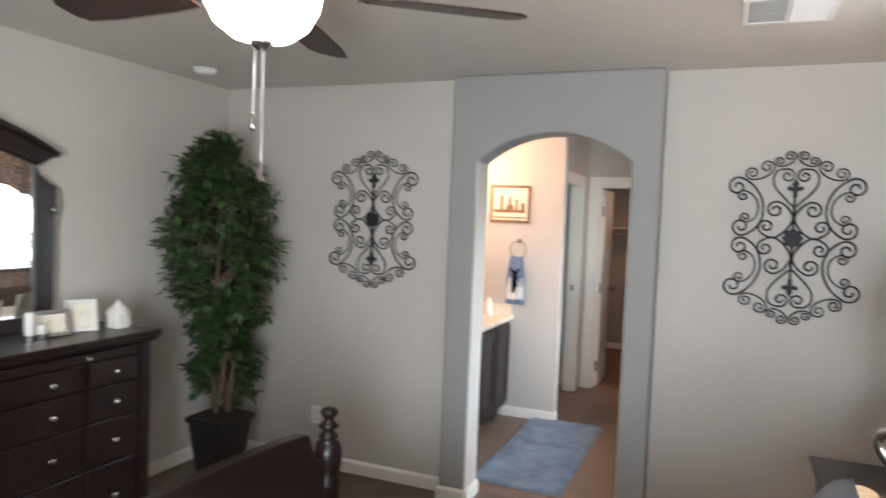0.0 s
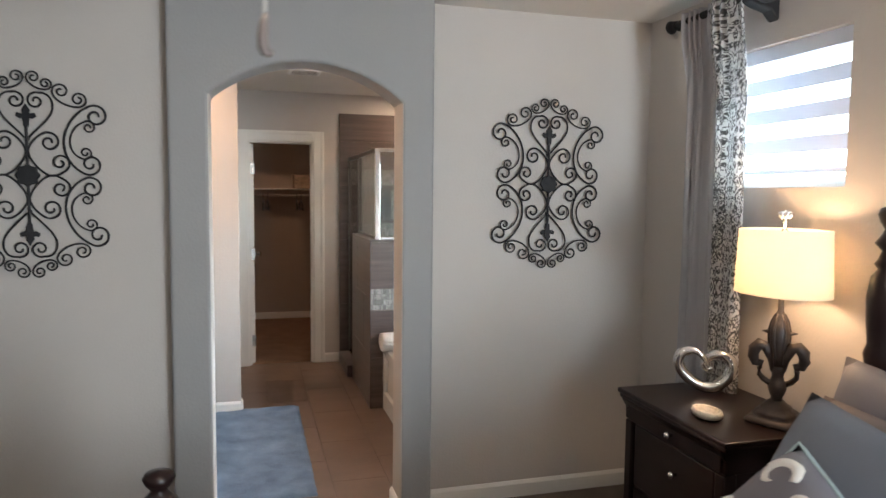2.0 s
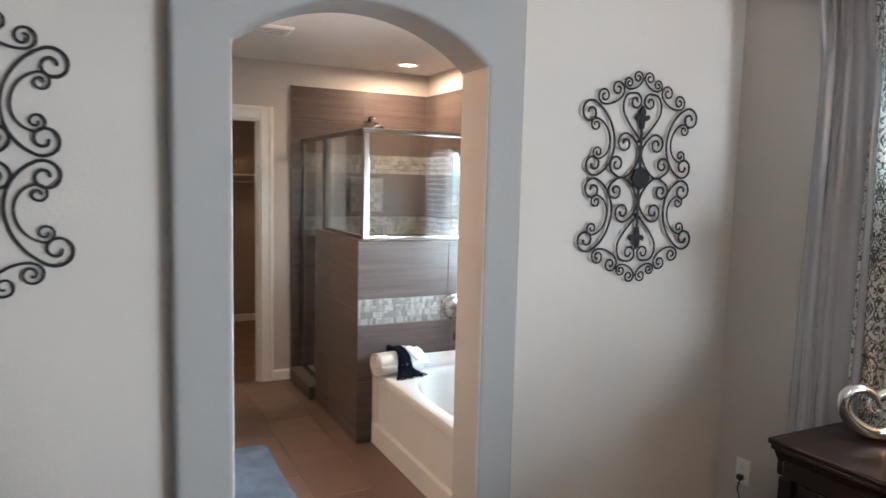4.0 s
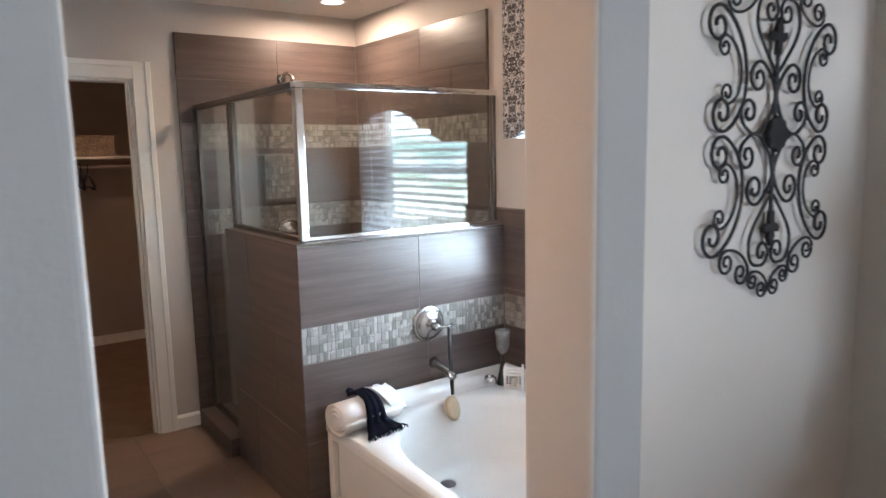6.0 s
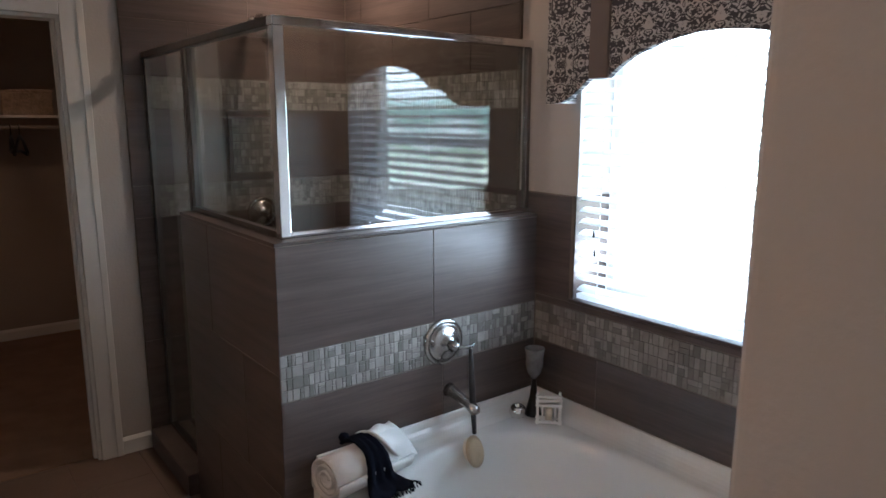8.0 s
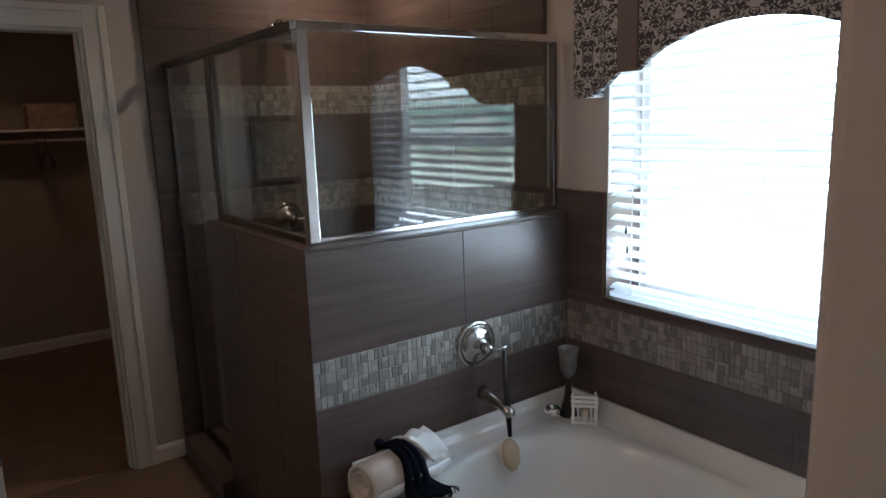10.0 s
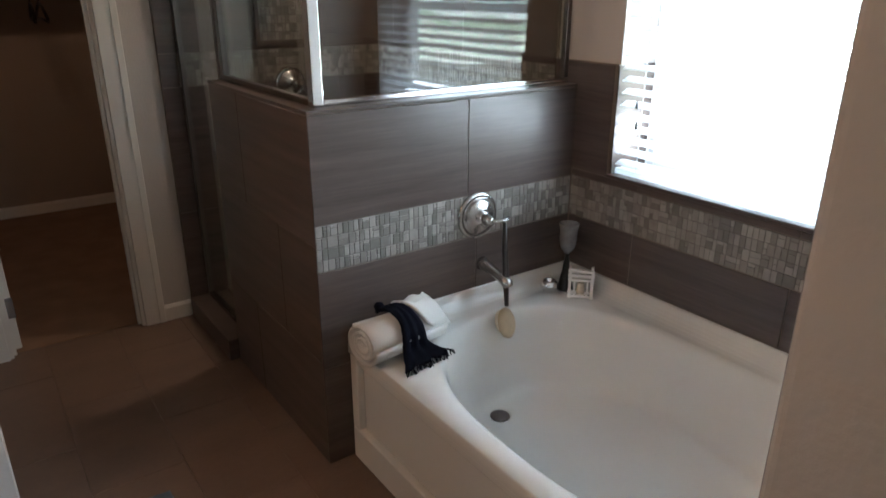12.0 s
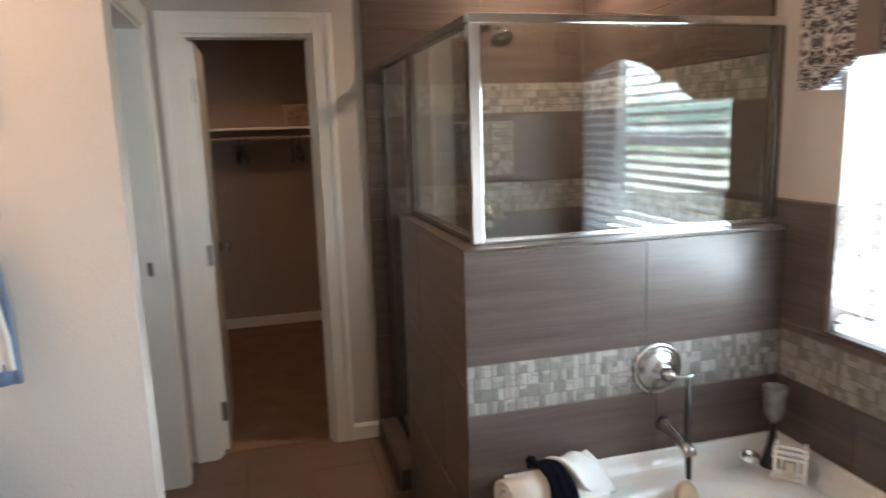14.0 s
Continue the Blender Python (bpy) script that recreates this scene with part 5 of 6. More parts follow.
# backing sheets of the tiled walls
nb = structure("shower_wall_north", boxed(NXW + 0.001, 1.6495, 7.4625, 7.4795, 0.0, 2.314), "grout", "brown tiled shower wall with two mosaic bands and a niche")
eb = structure("shower_wall_east", boxed(1.637, 1.6495, PYW + PT + 0.001, 7.462, 0.0, 2.314), "grout", "brown tiled shower wall with two mosaic bands")
ab = bmesh.new()
for y0, y1, z0, z1 in ((4.4465, PYW + PT, 0.0, TWIN[2]), (TWIN[1], PYW + PT, TWIN[2], 1.33), (4.4465, TWIN[0], TWIN[2], 1.33)):
    box(ab, 1.637, 1.6495, y0, y1, z0, z1)
tb = structure("tub_wall_east", ab, "grout", "brown tiled wall beside the tub with a mosaic band")

# chrome frame and glass above the half wall
GY, GX, GT = 6.04, 0.583, 1.911
enc = thing("shower_enclosure", (GX, GY, PH), "framed glass shower enclosure with chrome rails", "shower enclosure")
part("corner_post", boxed(GX - 0.018, GX + 0.018, GY - 0.018, GY + 0.018, PH, GT - 0.028), "chrome", enc, bevel=0.003)
part("top_rail", boxed(GX - 0.02, E_IN, GY - 0.022, GY + 0.022, GT - 0.028, GT), "chrome", enc, bevel=0.004)
part("top_rail", boxed(GX - 0.02, GX + 0.02, GY + 0.0225, 7.459, GT - 0.028, GT), "dark_metal", enc, bevel=0.004)
part("bottom_rail", boxed(GX + 0.0185, E_IN, GY - 0.014, GY + 0.014, PH, PH + 0.02), "chrome", enc, bevel=0.003)
part("bottom_rail", boxed(GX - 0.014, GX + 0.014, GY + 0.0185, 6.875, PH, PH + 0.02), "dark_metal", enc, bevel=0.003)
part("wall_channel", boxed(E_IN - 0.02, E_IN, GY - 0.012, GY + 0.012, PH + 0.0205, GT - 0.0285), "dark_metal", enc, bevel=0.002)
part("door_post", boxed(GX - 0.014, GX + 0.014, 6.83, 6.862, PH + 0.0205, GT - 0.0285), "dark_metal", enc, bevel=0.002)
part("wall_channel", boxed(GX - 0.012, GX + 0.012, 7.435, 7.459, 0.101, GT - 0.0285), "dark_metal", enc, bevel=0.002)
part("door_post", boxed(GX - 0.012, GX + 0.012, 6.888, 6.908, 0.101, GT - 0.0285), "dark_metal", enc, bevel=0.002)
part("threshold", boxed(GX - 0.016, GX + 0.016, 6.9085, 7.4345, 0.101, 0.118), "nickel", enc)
for nm, c in (("side_pane", (GX + 0.0185, E_IN - 0.0205, GY - 0.003, GY + 0.003, PH + 0.0205, GT - 0.0285)), ("return_pane", (GX - 0.003, GX + 0.003, GY + 0.0185, 6.829, PH + 0.0205, GT - 0.0285)), ("glass_door", (GX - 0.003, GX + 0.003, 6.9085, 7.4345, 0.1185, GT - 0.0285))):
    ob = part(nm, boxed(*c), "clear_glass", enc, "clear glass pane")
    ob.visible_shadow = False
head = thing("shower_fixture", (1.11, 7.459, 2.06), "brushed nickel shower head on a bent arm", "shower head")
part("flange", turned([(0.03, 7.459), (0.03, 7.452), (0.012, 7.445)], (1.11, 0, 2.085), "y", 16), "nickel", head, smooth=True)
part("arm", swept([(1.11, 7.45, 2.085), (1.11, 7.40, 2.11), (1.11, 7.34, 2.105), (1.11, 7.30, 2.08), (1.11, 7.28, 2.05)], 0.011, 10), "nickel", head, smooth=True)
bm = turned([(0.012, 0.03), (0.02, 0.0), (0.05, -0.03), (0.055, -0.045), (0.0001, -0.047)], (0, 0, 0), "z", 20)
bmesh.ops.transform(bm, matrix=pose(1.11, 7.265, 2.03, -35), verts=bm.verts)
part("rose", bm, "nickel", head, smooth=True)


def valve(name, x, y, z, r, label):
    v = thing(name, (x, y, z), label, "valve")
    part("plate", turned([(r, y), (r * 0.995, y - 0.004), (r * 0.95, y - 0.009), (r * 0.86, y - 0.011), (r * 0.80, y - 0.009), (r * 0.77, y - 0.009), (r * 0.74, y - 0.017), (r * 0.60, y - 0.024), (r * 0.42, y - 0.028), (r * 0.32, y - 0.033), (r * 0.28, y - 0.045), (0.0001, y - 0.046)], (x, 0, z), "y", 32), "nickel", v, "brushed nickel round plate", smooth=True)
    part("hub", turned([(0.018, y - 0.0465), (0.022, y - 0.06), (0.016, y - 0.07), (0.014, y - 0.085), (0.0001, y - 0.087)], (x, 0, z), "y", 18), "nickel", v, smooth=True)
    part("lever", swept([(x, y - 0.075, z), (x + 0.03, y - 0.09, z - 0.004), (x + 0.055, y - 0.095, z - 0.003), (x + 0.072, y - 0.095, z + 0.004)], [0.009, 0.007, 0.008, 0.004], 10), "nickel", v, smooth=True)
    return v


valve("shower_valve", 1.11, 7.459, 1.135, 0.08, "brushed nickel shower valve with a lever")
valve("tub_valve", 1.16, PYW - 0.002, 0.81, 0.088, "large brushed nickel tub valve with a lever")
spout = thing("tub_spout", (1.19, PYW - 0.002, 0.59), "brushed nickel tub spout", "tub spout")
part("body", swept([(1.188, 5.973, 0.616), (1.188, 5.955, 0.615), (1.188, 5.90, 0.606), (1.189, 5.85, 0.594), (1.189, 5.826, 0.585), (1.19, 5.815, 0.574)], [0.028, 0.021, 0.018, 0.019, 0.021, 0.016], 14), "nickel", spout, smooth=True)

# ---- tub ----
TX0, TY0, TZ = 0.612, 4.447, 0.465
TCX, TCY = 1.12, 5.20


def super_ring(a, b, z, cx=TCX, cy=TCY, p=2.4, n=64):
    out = []
    for i in range(n):
        t = 2 * math.pi * i / n
        c, s = math.cos(t), math.sin(t)
        out.append((cx + a * math.copysign(abs(c) ** (2 / p), c), cy + b * math.copysign(abs(s) ** (2 / p), s), z))
    return out


tub = thing("bathtub", (1.1, 5.2, 0), "white acrylic garden tub with an oval basin and panelled skirt", "bathtub")
bm = bmesh.new()
n = 64
edge = []
for i in range(n):
    t = 2 * math.pi * i / n
    c, s = math.cos(t), math.sin(t)
    k = 1 / max(abs(c), abs(s))
    u, v = c * k, s * k
    x = TCX + (u * (E_IN - TCX) if u > 0 else u * (TCX - TX0))
    y = TCY + (v * (PYW - 0.003 - TCY) if v > 0 else v * (TCY - TY0))
    edge.append((x, y, TZ))
rings = [[(x, y, TZ - 0.04) for x, y, _ in edge], [(x, y, TZ - 0.006) for x, y, _ in edge], [(TCX + (x - TCX) * 0.992, TCY + (y - TCY) * 0.994, TZ) for x, y, _ in edge]]
for a, b, z, cy in ((0.447, 0.672, TZ, TCY), (0.435, 0.66, TZ - 0.004, TCY), (0.424, 0.648, TZ - 0.016, TCY), (0.412, 0.634, TZ - 0.05, TCY), (0.385, 0.60, 0.28, TCY), (0.37, 0.575, 0.19, TCY), (0.34, 0.53, 0.165, TCY), (0.25, 0.40, 0.152, TCY), (0.02, 0.03, 0.15, TCY)):
    rings.append(super_ring(a, b, z, cy=cy))
vr = [[bm.verts.new(c) for c in r] for r in rings]
for a, b in zip(vr, vr[1:]):
    for i in range(n):
        bm.faces.new((a[i], a[(i + 1) % n], b[(i + 1) % n], b[i]))
bm.faces.new(vr[-1])
part("basin", bm, "tub_acrylic", tub, smooth=True)
bm = bmesh.new()
box(bm, TX0 + 0.034, TX0 + 0.06, TY0, PYW - 0.004, 0.0, TZ - 0.041)
part("skirt", bm, "tub_acrylic", tub, bevel=0.004)
bm = bmesh.new()
box(bm, TX0 + 0.004, TX0 + 0.0335, TY0, PYW - 0.004, 0.0, 0.13)
box(bm, TX0 + 0.004, TX0 + 0.0335, PYW - 0.05, PYW - 0.004, 0.131, TZ - 0.041)
box(bm, TX0 + 0.004, TX0 + 0.0335, TY0, PYW - 0.0505, TZ - 0.07, TZ - 0.041)
part("skirt_moulding", bm, "tub_acrylic", tub, bevel=0.006, segs=3)
cove = [(0, 0), (0.085, 0), (0.066, 0.003), (0.050, 0.008), (0.037, 0.016), (0.027, 0.026), (0.019, 0.038), (0.013, 0.052), (0.009, 0.060), (0, 0.062)]
part("upstand", prismed([(PYW - 0.003 - a, TZ - 0.001 + b) for a, b in cove], "x", TX0 + 0.02, E_IN), "tub_acrylic", tub, smooth=False)
part("upstand", prismed([(E_IN - a, TZ - 0.001 + b) for a, b in cove], "y", TY0, PYW - 0.016), "tub_acrylic", tub, smooth=False)
part("drain", turned([(0.0001, 0.118), (0.02, 0.117), (0.034, 0.113), (0.036, 0.108)], (1.045, 5.675, 0.053), seg=20), "dark_metal", tub, "dark metal drain", smooth=True)

# rolled towel tied with a fringed black cloth
towel = thing("rolled_towel", (0.70, 5.82, TZ), "white rolled bath towel lying on the tub deck", "towel")
ax0, ax1 = Vector((0.576, 5.805, TZ + 0.072)), Vector((0.872, 5.848, TZ + 0.072))
dv = (ax1 - ax0).normalized()
sv = dv.cross(Vector((0, 0, 1))).normalized()
bm = bmesh.new()
spts = []
for i in range(90):
    t = i / 89
    a = t * 3.0 * 2 * math.pi
    r = 0.014 + 0.058 * t
    spts.append(sv * (r * 1.08 * math.cos(a)) + Vector((0, 0, r * 0.98 * math.sin(a))))
loop = [[], []]
for k, base in enumerate((ax0, ax0.lerp(ax1, 0.5), ax1)):
    loop.append([bm.verts.new(base + q * (1.0 if k != 1 else 0.97)) for q in spts])
loop = loop[2:]
for a, b in zip(loop, loop[1:]):
    for i in range(len(a) - 1):
        bm.faces.new((a[i], a[i + 1], b[i + 1], b[i]))
ob = part("roll", bm, "towel_white", towel, smooth=True)
so = ob.modifiers.new("thick", "SOLIDIFY")
so.thickness, so.offset = 0.0085, 0
bm = bmesh.new()
corner = [Vector(c) for c in ((0.735, 5.895, TZ + 0.130), (0.895, 5.940, TZ + 0.118), (0.940, 5.835, TZ + 0.020), (0.800, 5.765, TZ + 0.100))]
flap = []
for j in range(13):
    k = j / 12
    flap.append([bm.verts.new(corner[0].lerp(corner[1], i / 14).lerp(corner[3].lerp(corner[2], i / 14), k) + Vector((0, 0, 0.030 * math.sin(math.pi * k) * (1 - 0.5 * i / 14) + 0.006 * math.sin(i * 0.9 + 2 * k)))) for i in range(15)])
for lo, hi in zip(flap, flap[1:]):
    for i in range(14):
        bm.faces.new((lo[i], lo[i + 1], hi[i + 1], hi[i]))
ob = part("loose_end", bm, "towel_white", towel, "loose end of the towel", smooth=True)
so = ob.modifiers.new("thick", "SOLIDIFY")
so.thickness, so.offset = 0.010, 0
sash_ = thing("black_scarf", (0.72, 5.74, TZ + 0.01), "black fringed cloth draped round the towel", "scarf")
bm = bmesh.new()
grid = []
mid = ax0.lerp(ax1, 0.50)
rng = random.Random(2)
for j in range(25):
    t = j / 24
    row = []
    wid = 0.052 + 0.115 * max(0.0, t - 0.12) ** 1.2
    shift = -0.012 + 0.024 * t
    for i in range(13):
        u = (i / 12 - 0.5)
        ang = math.pi * (0.78 - 0.86 * min(1, t / 0.66))
        crease = 0.006 * math.sin(u * 19 + 3 * t) * (0.4 + t) + 0.004 * math.sin(u * 37 + 9 * t)
        if t < 0.66:
            p = mid + dv * (u * wid + shift) + sv * ((0.086 + crease) * math.cos(ang)) + Vector((0, 0, (0.082 + crease) * math.sin(ang) + 0.004))
        else:
            k = (t - 0.66) / 0.34
            p = mid + dv * (u * wid * (1 + 0.35 * k) + shift) + sv * (0.086 + crease + 0.052 * k) + Vector((0, 0, -0.024 - 0.038 * k ** 0.6 + 0.5 * abs(crease)))
        row.append(bm.verts.new(p + Vector((rng.uniform(-1, 1), rng.uniform(-1, 1), rng.uniform(-1, 1))) * 0.0015))
    grid.append(row)
for a, b in zip(grid, grid[1:]):
    for i in range(12):
        bm.faces.new((a[i], a[i + 1], b[i + 1], b[i]))
ends = [v.co.copy() for v in grid[-1]]
ob = part("cloth", bm, "black_cloth", sash_, smooth=True)
so = ob.modifiers.new("thick", "SOLIDIFY")
so.thickness = 0.008
bm = bmesh.new()
for i in range(60):
    u = i / 59 * 11.99
    p = ends[int(u)].lerp(ends[int(u) + 1], u % 1) + Vector((0, 0, 0.003))
    q = p + sv * rng.uniform(0.010, 0.022) + dv * rng.uniform(-0.012, 0.014)
    q.z = TZ + 0.003
    tube(bm, [p, p.lerp(q, 0.5) + Vector((0, 0, 0.003)), q], 0.0017, 4)
tagged(part("fringe", bm, "black_cloth", sash_), kind="stuff")
part("knot", turned([(0.0001, -0.016), (0.014, -0.011), (0.019, 0), (0.013, 0.011), (0.0001, 0.016)], mid - dv * 0.03 - sv * 0.058 + Vector((0, 0, 0.074)), "z", 10), "black_cloth", sash_, smooth=True)

# bath brush hanging from the lever
brush = thing("bath_brush", (1.235, 5.87, 0.80), "wooden bath brush with a dark handle hanging from the valve", "brush")
part("handle", swept([(1.206, 5.872, 0.80), (1.203, 5.862, 0.70), (1.195, 5.842, 0.60), (1.181, 5.816, 0.50)], [0.007, 0.012, 0.012, 0.008], 10), "pot_black", brush, "dark handle", smooth=True)
bm = turned([(0.0001, -0.013), (0.028, -0.012), (0.040, 0.0), (0.028, 0.012), (0.0001, 0.013)], (0, 0, 0), "y", 20, sy=1.5)
bmesh.ops.transform(bm, matrix=pose(1.166, 5.795, 0.445, -14, -8), verts=bm.verts)
part("head", bm, "brush_wood", brush, "pale wooden oval head", smooth=True)
bm = turned([(0.033, 0.0), (0.031, 0.018), (0.0001, 0.019)], (0, 0, 0), "y", 20, sy=1.5)
bmesh.ops.transform(bm, matrix=pose(1.166, 5.795, 0.445, -14, -8) @ pose(0, 0.011, 0), verts=bm.verts)
part("bristles", bm, "paper_cream", brush, "cream bristles")

gob = thing("candle_goblet", (1.525, 5.862, TZ), "smoked glass goblet on a tapered black foot", "goblet")
part("foot", turned([(0.034, TZ), (0.032, TZ + 0.0076), (0.016, TZ + 0.0756), (0.008, TZ + 0.1449), (0.012, TZ + 0.1512)], (1.525, 5.862, 0), seg=16), "pot_black", gob, "black tapered foot", smooth=True)
part("cup", turned([(0.012, TZ + 0.1518), (0.029, TZ + 0.1764), (0.035, TZ + 0.2079), (0.035, TZ + 0.245), (0.039, TZ + 0.274), (0.036, TZ + 0.274), (0.031, TZ + 0.243), (0.031, TZ + 0.2092), (0.0001, TZ + 0.1638)], (1.525, 5.862, 0), seg=20), "grey_glass", gob, "smoked glass cup", smooth=True)
orb = thing("silver_candle_holder", (1.452, 5.875, TZ), "small round mercury-glass candle holder", "candle holder")
part("bowl", turned([(0.012, TZ), (0.026, TZ + 0.008), (0.034, TZ + 0.026), (0.030, TZ + 0.044), (0.022, TZ + 0.052), (0.018, TZ + 0.048), (0.0001, TZ + 0.02)], (1.452, 5.875, 0), seg=18), "silver", orb, smooth=True)
cage = thing("tealight_lantern", (1.52, 5.775, TZ), "small white wooden frame lantern with a candle", "lantern")
m = pose(1.52, 5.775, TZ, 0, 0, -46)
for sx in (-0.042, 0.042):
    for sy in (-0.02, 0.02):
        bm = boxed(sx - 0.005, sx + 0.005, sy - 0.005, sy + 0.005, 0, 0.115)
        bmesh.ops.transform(bm, matrix=m, verts=bm.verts)
        part("post", bm, "plastic_white", cage)
for z in (0.008, 0.075, 0.095):
    for sy in (-0.02, 0.02):
        bm = boxed(-0.05, 0.05, sy - 0.0055, sy + 0.0055, z - 0.004, z + 0.005)
        bmesh.ops.transform(bm, matrix=m, verts=bm.verts)
        part("crossbar", bm, "plastic_white", cage)
bm = boxed(-0.036, 0.036, -0.014, 0.014, 0.0005, 0.004)
bmesh.ops.transform(bm, matrix=m, verts=bm.verts)
part("base", bm, "plastic_white", cage)
for sx in (-0.024, 0.024):
    bm = boxed(sx - 0.003, sx + 0.003, -0.026, -0.0205, 0.013, 0.070)
    bmesh.ops.transform(bm, matrix=m, verts=bm.verts)
    part("inner_bar", bm, "plastic_white", cage)
part("candle", turned([(0.014, TZ + 0.0045), (0.014, TZ + 0.055), (0.0001, TZ + 0.056)], (1.52, 5.775, 0), seg=14), "paper_cream", cage, smooth=True)

# ---- bath window dressing ----
sill = structure("window_sill", boxed(1.628, 1.83, TWIN[0] - 0.01, TWIN[1] + 0.01, TWIN[2] - 0.012, TWIN[2] + 0.002), "wall_tile", "brown tiled window sill", bevel=0.003)
blind = thing("venetian_blind", (1.664, 5.19, TWIN[2]), "white two-inch venetian blind lowered with its slats open", "blind")
part("headrail", boxed(1.652, 1.70, TWIN[0] + 0.01, TWIN[1] - 0.01, TWIN[3] - 0.05, TWIN[3] - 0.002), "blind_white", blind)
z = TWIN[2] + 0.05
slat = None
while z < TWIN[3] - 0.07:
    bm = bmesh.new()
    prism(bm, [(-0.024, -0.002), (-0.012, 0.0015), (0, 0.003), (0.012, 0.0015), (0.024, -0.002), (0.024, 0.0), (0.012, 0.004), (0, 0.0055), (-0.012, 0.004), (-0.024, 0.0)], "y", TWIN[0] + 0.02, TWIN[1] - 0.02)
    bmesh.ops.transform(bm, matrix=pose(1.664, 0, z, 0, -16, 0), verts=bm.verts)
    part("slat", bm, "blind_white", blind)
    z += 0.043
part("bottom_rail", boxed(1.641, 1.687, TWIN[0] + 0.02, TWIN[1] - 0.02, TWIN[2] + 0.010, TWIN[2] + 0.03), "blind_white", blind, bevel=0.003)
for y in (TWIN[0] + 0.12, 5.19, TWIN[1] - 0.12):
    for x in (1.639, 1.690):
        part("ladder_cord", swept([(x, y, TWIN[2] + 0.02), (x, y, TWIN[3] - 0.04)], 0.0014, 5), "blind_white", blind)
for dz in (0.0, 0.07):
    part("cord_tassel", turned([(0.002, 1.215 - dz), (0.0045, 1.20 - dz), (0.005, 1.19 - dz), (0.0001, 1.186 - dz)], (1.632, TWIN[1] - 0.10 - dz * 0.1, 0), seg=10), "pot_black", blind, "dark cord tassel")

CY0, CY1, CM = 4.555, 5.825, 5.19
cornice = thing("cornice_valance", (1.57, CM, 2.02), "upholstered damask window cornice with an arched lower edge", "valance")


def lower(y):
    d = abs(y - CM)
    if d <= 0.36:
        return 1.745 + 0.115 * (1 - (d / 0.36) ** 2) ** 0.8
    if d <= 0.44:
        return 1.745
    return 1.745 - 0.078 * math.sin(min(1, (d - 0.44) / 0.155) * math.pi / 2)


for nm, y0, y1, mt in (("end_panel", CY0, CM - 0.44, "damask_valance"), ("tab", CM - 0.44, CM - 0.36, "valance_tan"), ("arched_panel", CM - 0.36, CM + 0.36, "damask_valance"), ("tab", CM + 0.36, CM + 0.44, "valance_tan"), ("end_panel", CM + 0.44, CY1, "damask_valance")):
    k = 28
    out = [(y0 + 0.001 + (y1 - y0 - 0.002) * i / k, lower(y0 + 0.001 + (y1 - y0 - 0.002) * i / k)) for i in range(k + 1)]
    dx = -0.006 if nm == "tab" else 0.0
    part(nm, prismed([*out, (y1 - 0.001, 2.36), (y0 + 0.001, 2.36)], "x", 1.505 + dx, 1.53), mt, cornice, bevel=0.003)
for y in (CY0, CY1 - 0.02):
    part("return", boxed(1.5305, 1.649, y, y + 0.02, 1.67, 2.36), "damask_valance", cornice)
part("board", boxed(1.5305, 1.649, CY0 + 0.0205, CY1 - 0.0205, 2.34, 2.36), "valance_tan", cornice)

# ---- vanity side ----
van = thing("vanity_cabinet", (-1.1, 5.35, 0), "dark wooden bathroom vanity with panelled doors", "vanity")
part("body", boxed(-1.419, -0.82, 4.60, 6.119, 0.09, 0.83), "dark_wood", van)
part("toe_kick", boxed(-1.419, -0.88, 4.60, 6.119, 0.0, 0.09), "dark_wood", van)
for i in range(4):
    y0 = 4.62 + 0.375 * i
    d = part("door", boxed(-0.8195, -0.80, y0, y0 + 0.36, 0.12, 0.80), "dark_wood", van, bevel=0.004)
    bm = bmesh.new()
    for a, b, c, e in ((y0 + 0.012, y0 + 0.06, 0.14, 0.78), (y0 + 0.30, y0 + 0.348, 0.14, 0.78), (y0 + 0.061, y0 + 0.299, 0.14, 0.20), (y0 + 0.061, y0 + 0.299, 0.72, 0.78)):
        box(bm, -0.7995, -0.79, a, b, c, e)
    part("panel_frame", bm, "dark_wood", d, bevel=0.003)
top = thing("vanity_countertop", (-1.1, 5.35, 0.83), "beige stone vanity countertop with a backsplash", "countertop")
part("slab", boxed(-1.419, -0.775, 4.58, 6.119, 0.8305, 0.868), "counter_stone", top, bevel=0.006)
part("backsplash", boxed(-1.40, -0.80, 6.10, 6.119, 0.8685, 0.96), "counter_stone", top)
bottle = thing("soap_bottle", (-0.95, 5.98, 0.868), "slim white soap bottle on the counter", "bottle")
part("body", turned([(0.028, 0.868), (0.03, 0.90), (0.028, 0.98), (0.012, 1.0), (0.010, 1.02), (0.0001, 1.021)], (-0.95, 5.98, 0), seg=16), "ceramic", bottle, smooth=True)
vl = thing("vanity_light", (-1.4, 5.45, 2.1), "three-globe vanity light bar above the mirror", "wall light")
part("bar", boxed(-1.419, -1.39, 5.1, 5.8, 2.08, 2.16), "nickel", vl, bevel=0.004)
for y in (5.2, 5.45, 5.7):
    part("globe", turned([(0.0001, 2.02), (0.04, 2.035), (0.06, 2.08), (0.04, 2.13), (0.0001, 2.145)], (-1.33, y, -0.03), seg=16), "globe_glow", vl, smooth=True)
vm = thing("vanity_mirror", (-1.41, 5.2, 0.98), "frameless wall mirror above the vanity", "mirror")
part("mirror_glass", boxed(-1.419, -1.412, 4.7, 6.0, 0.98, 1.98), "mirror", vm)

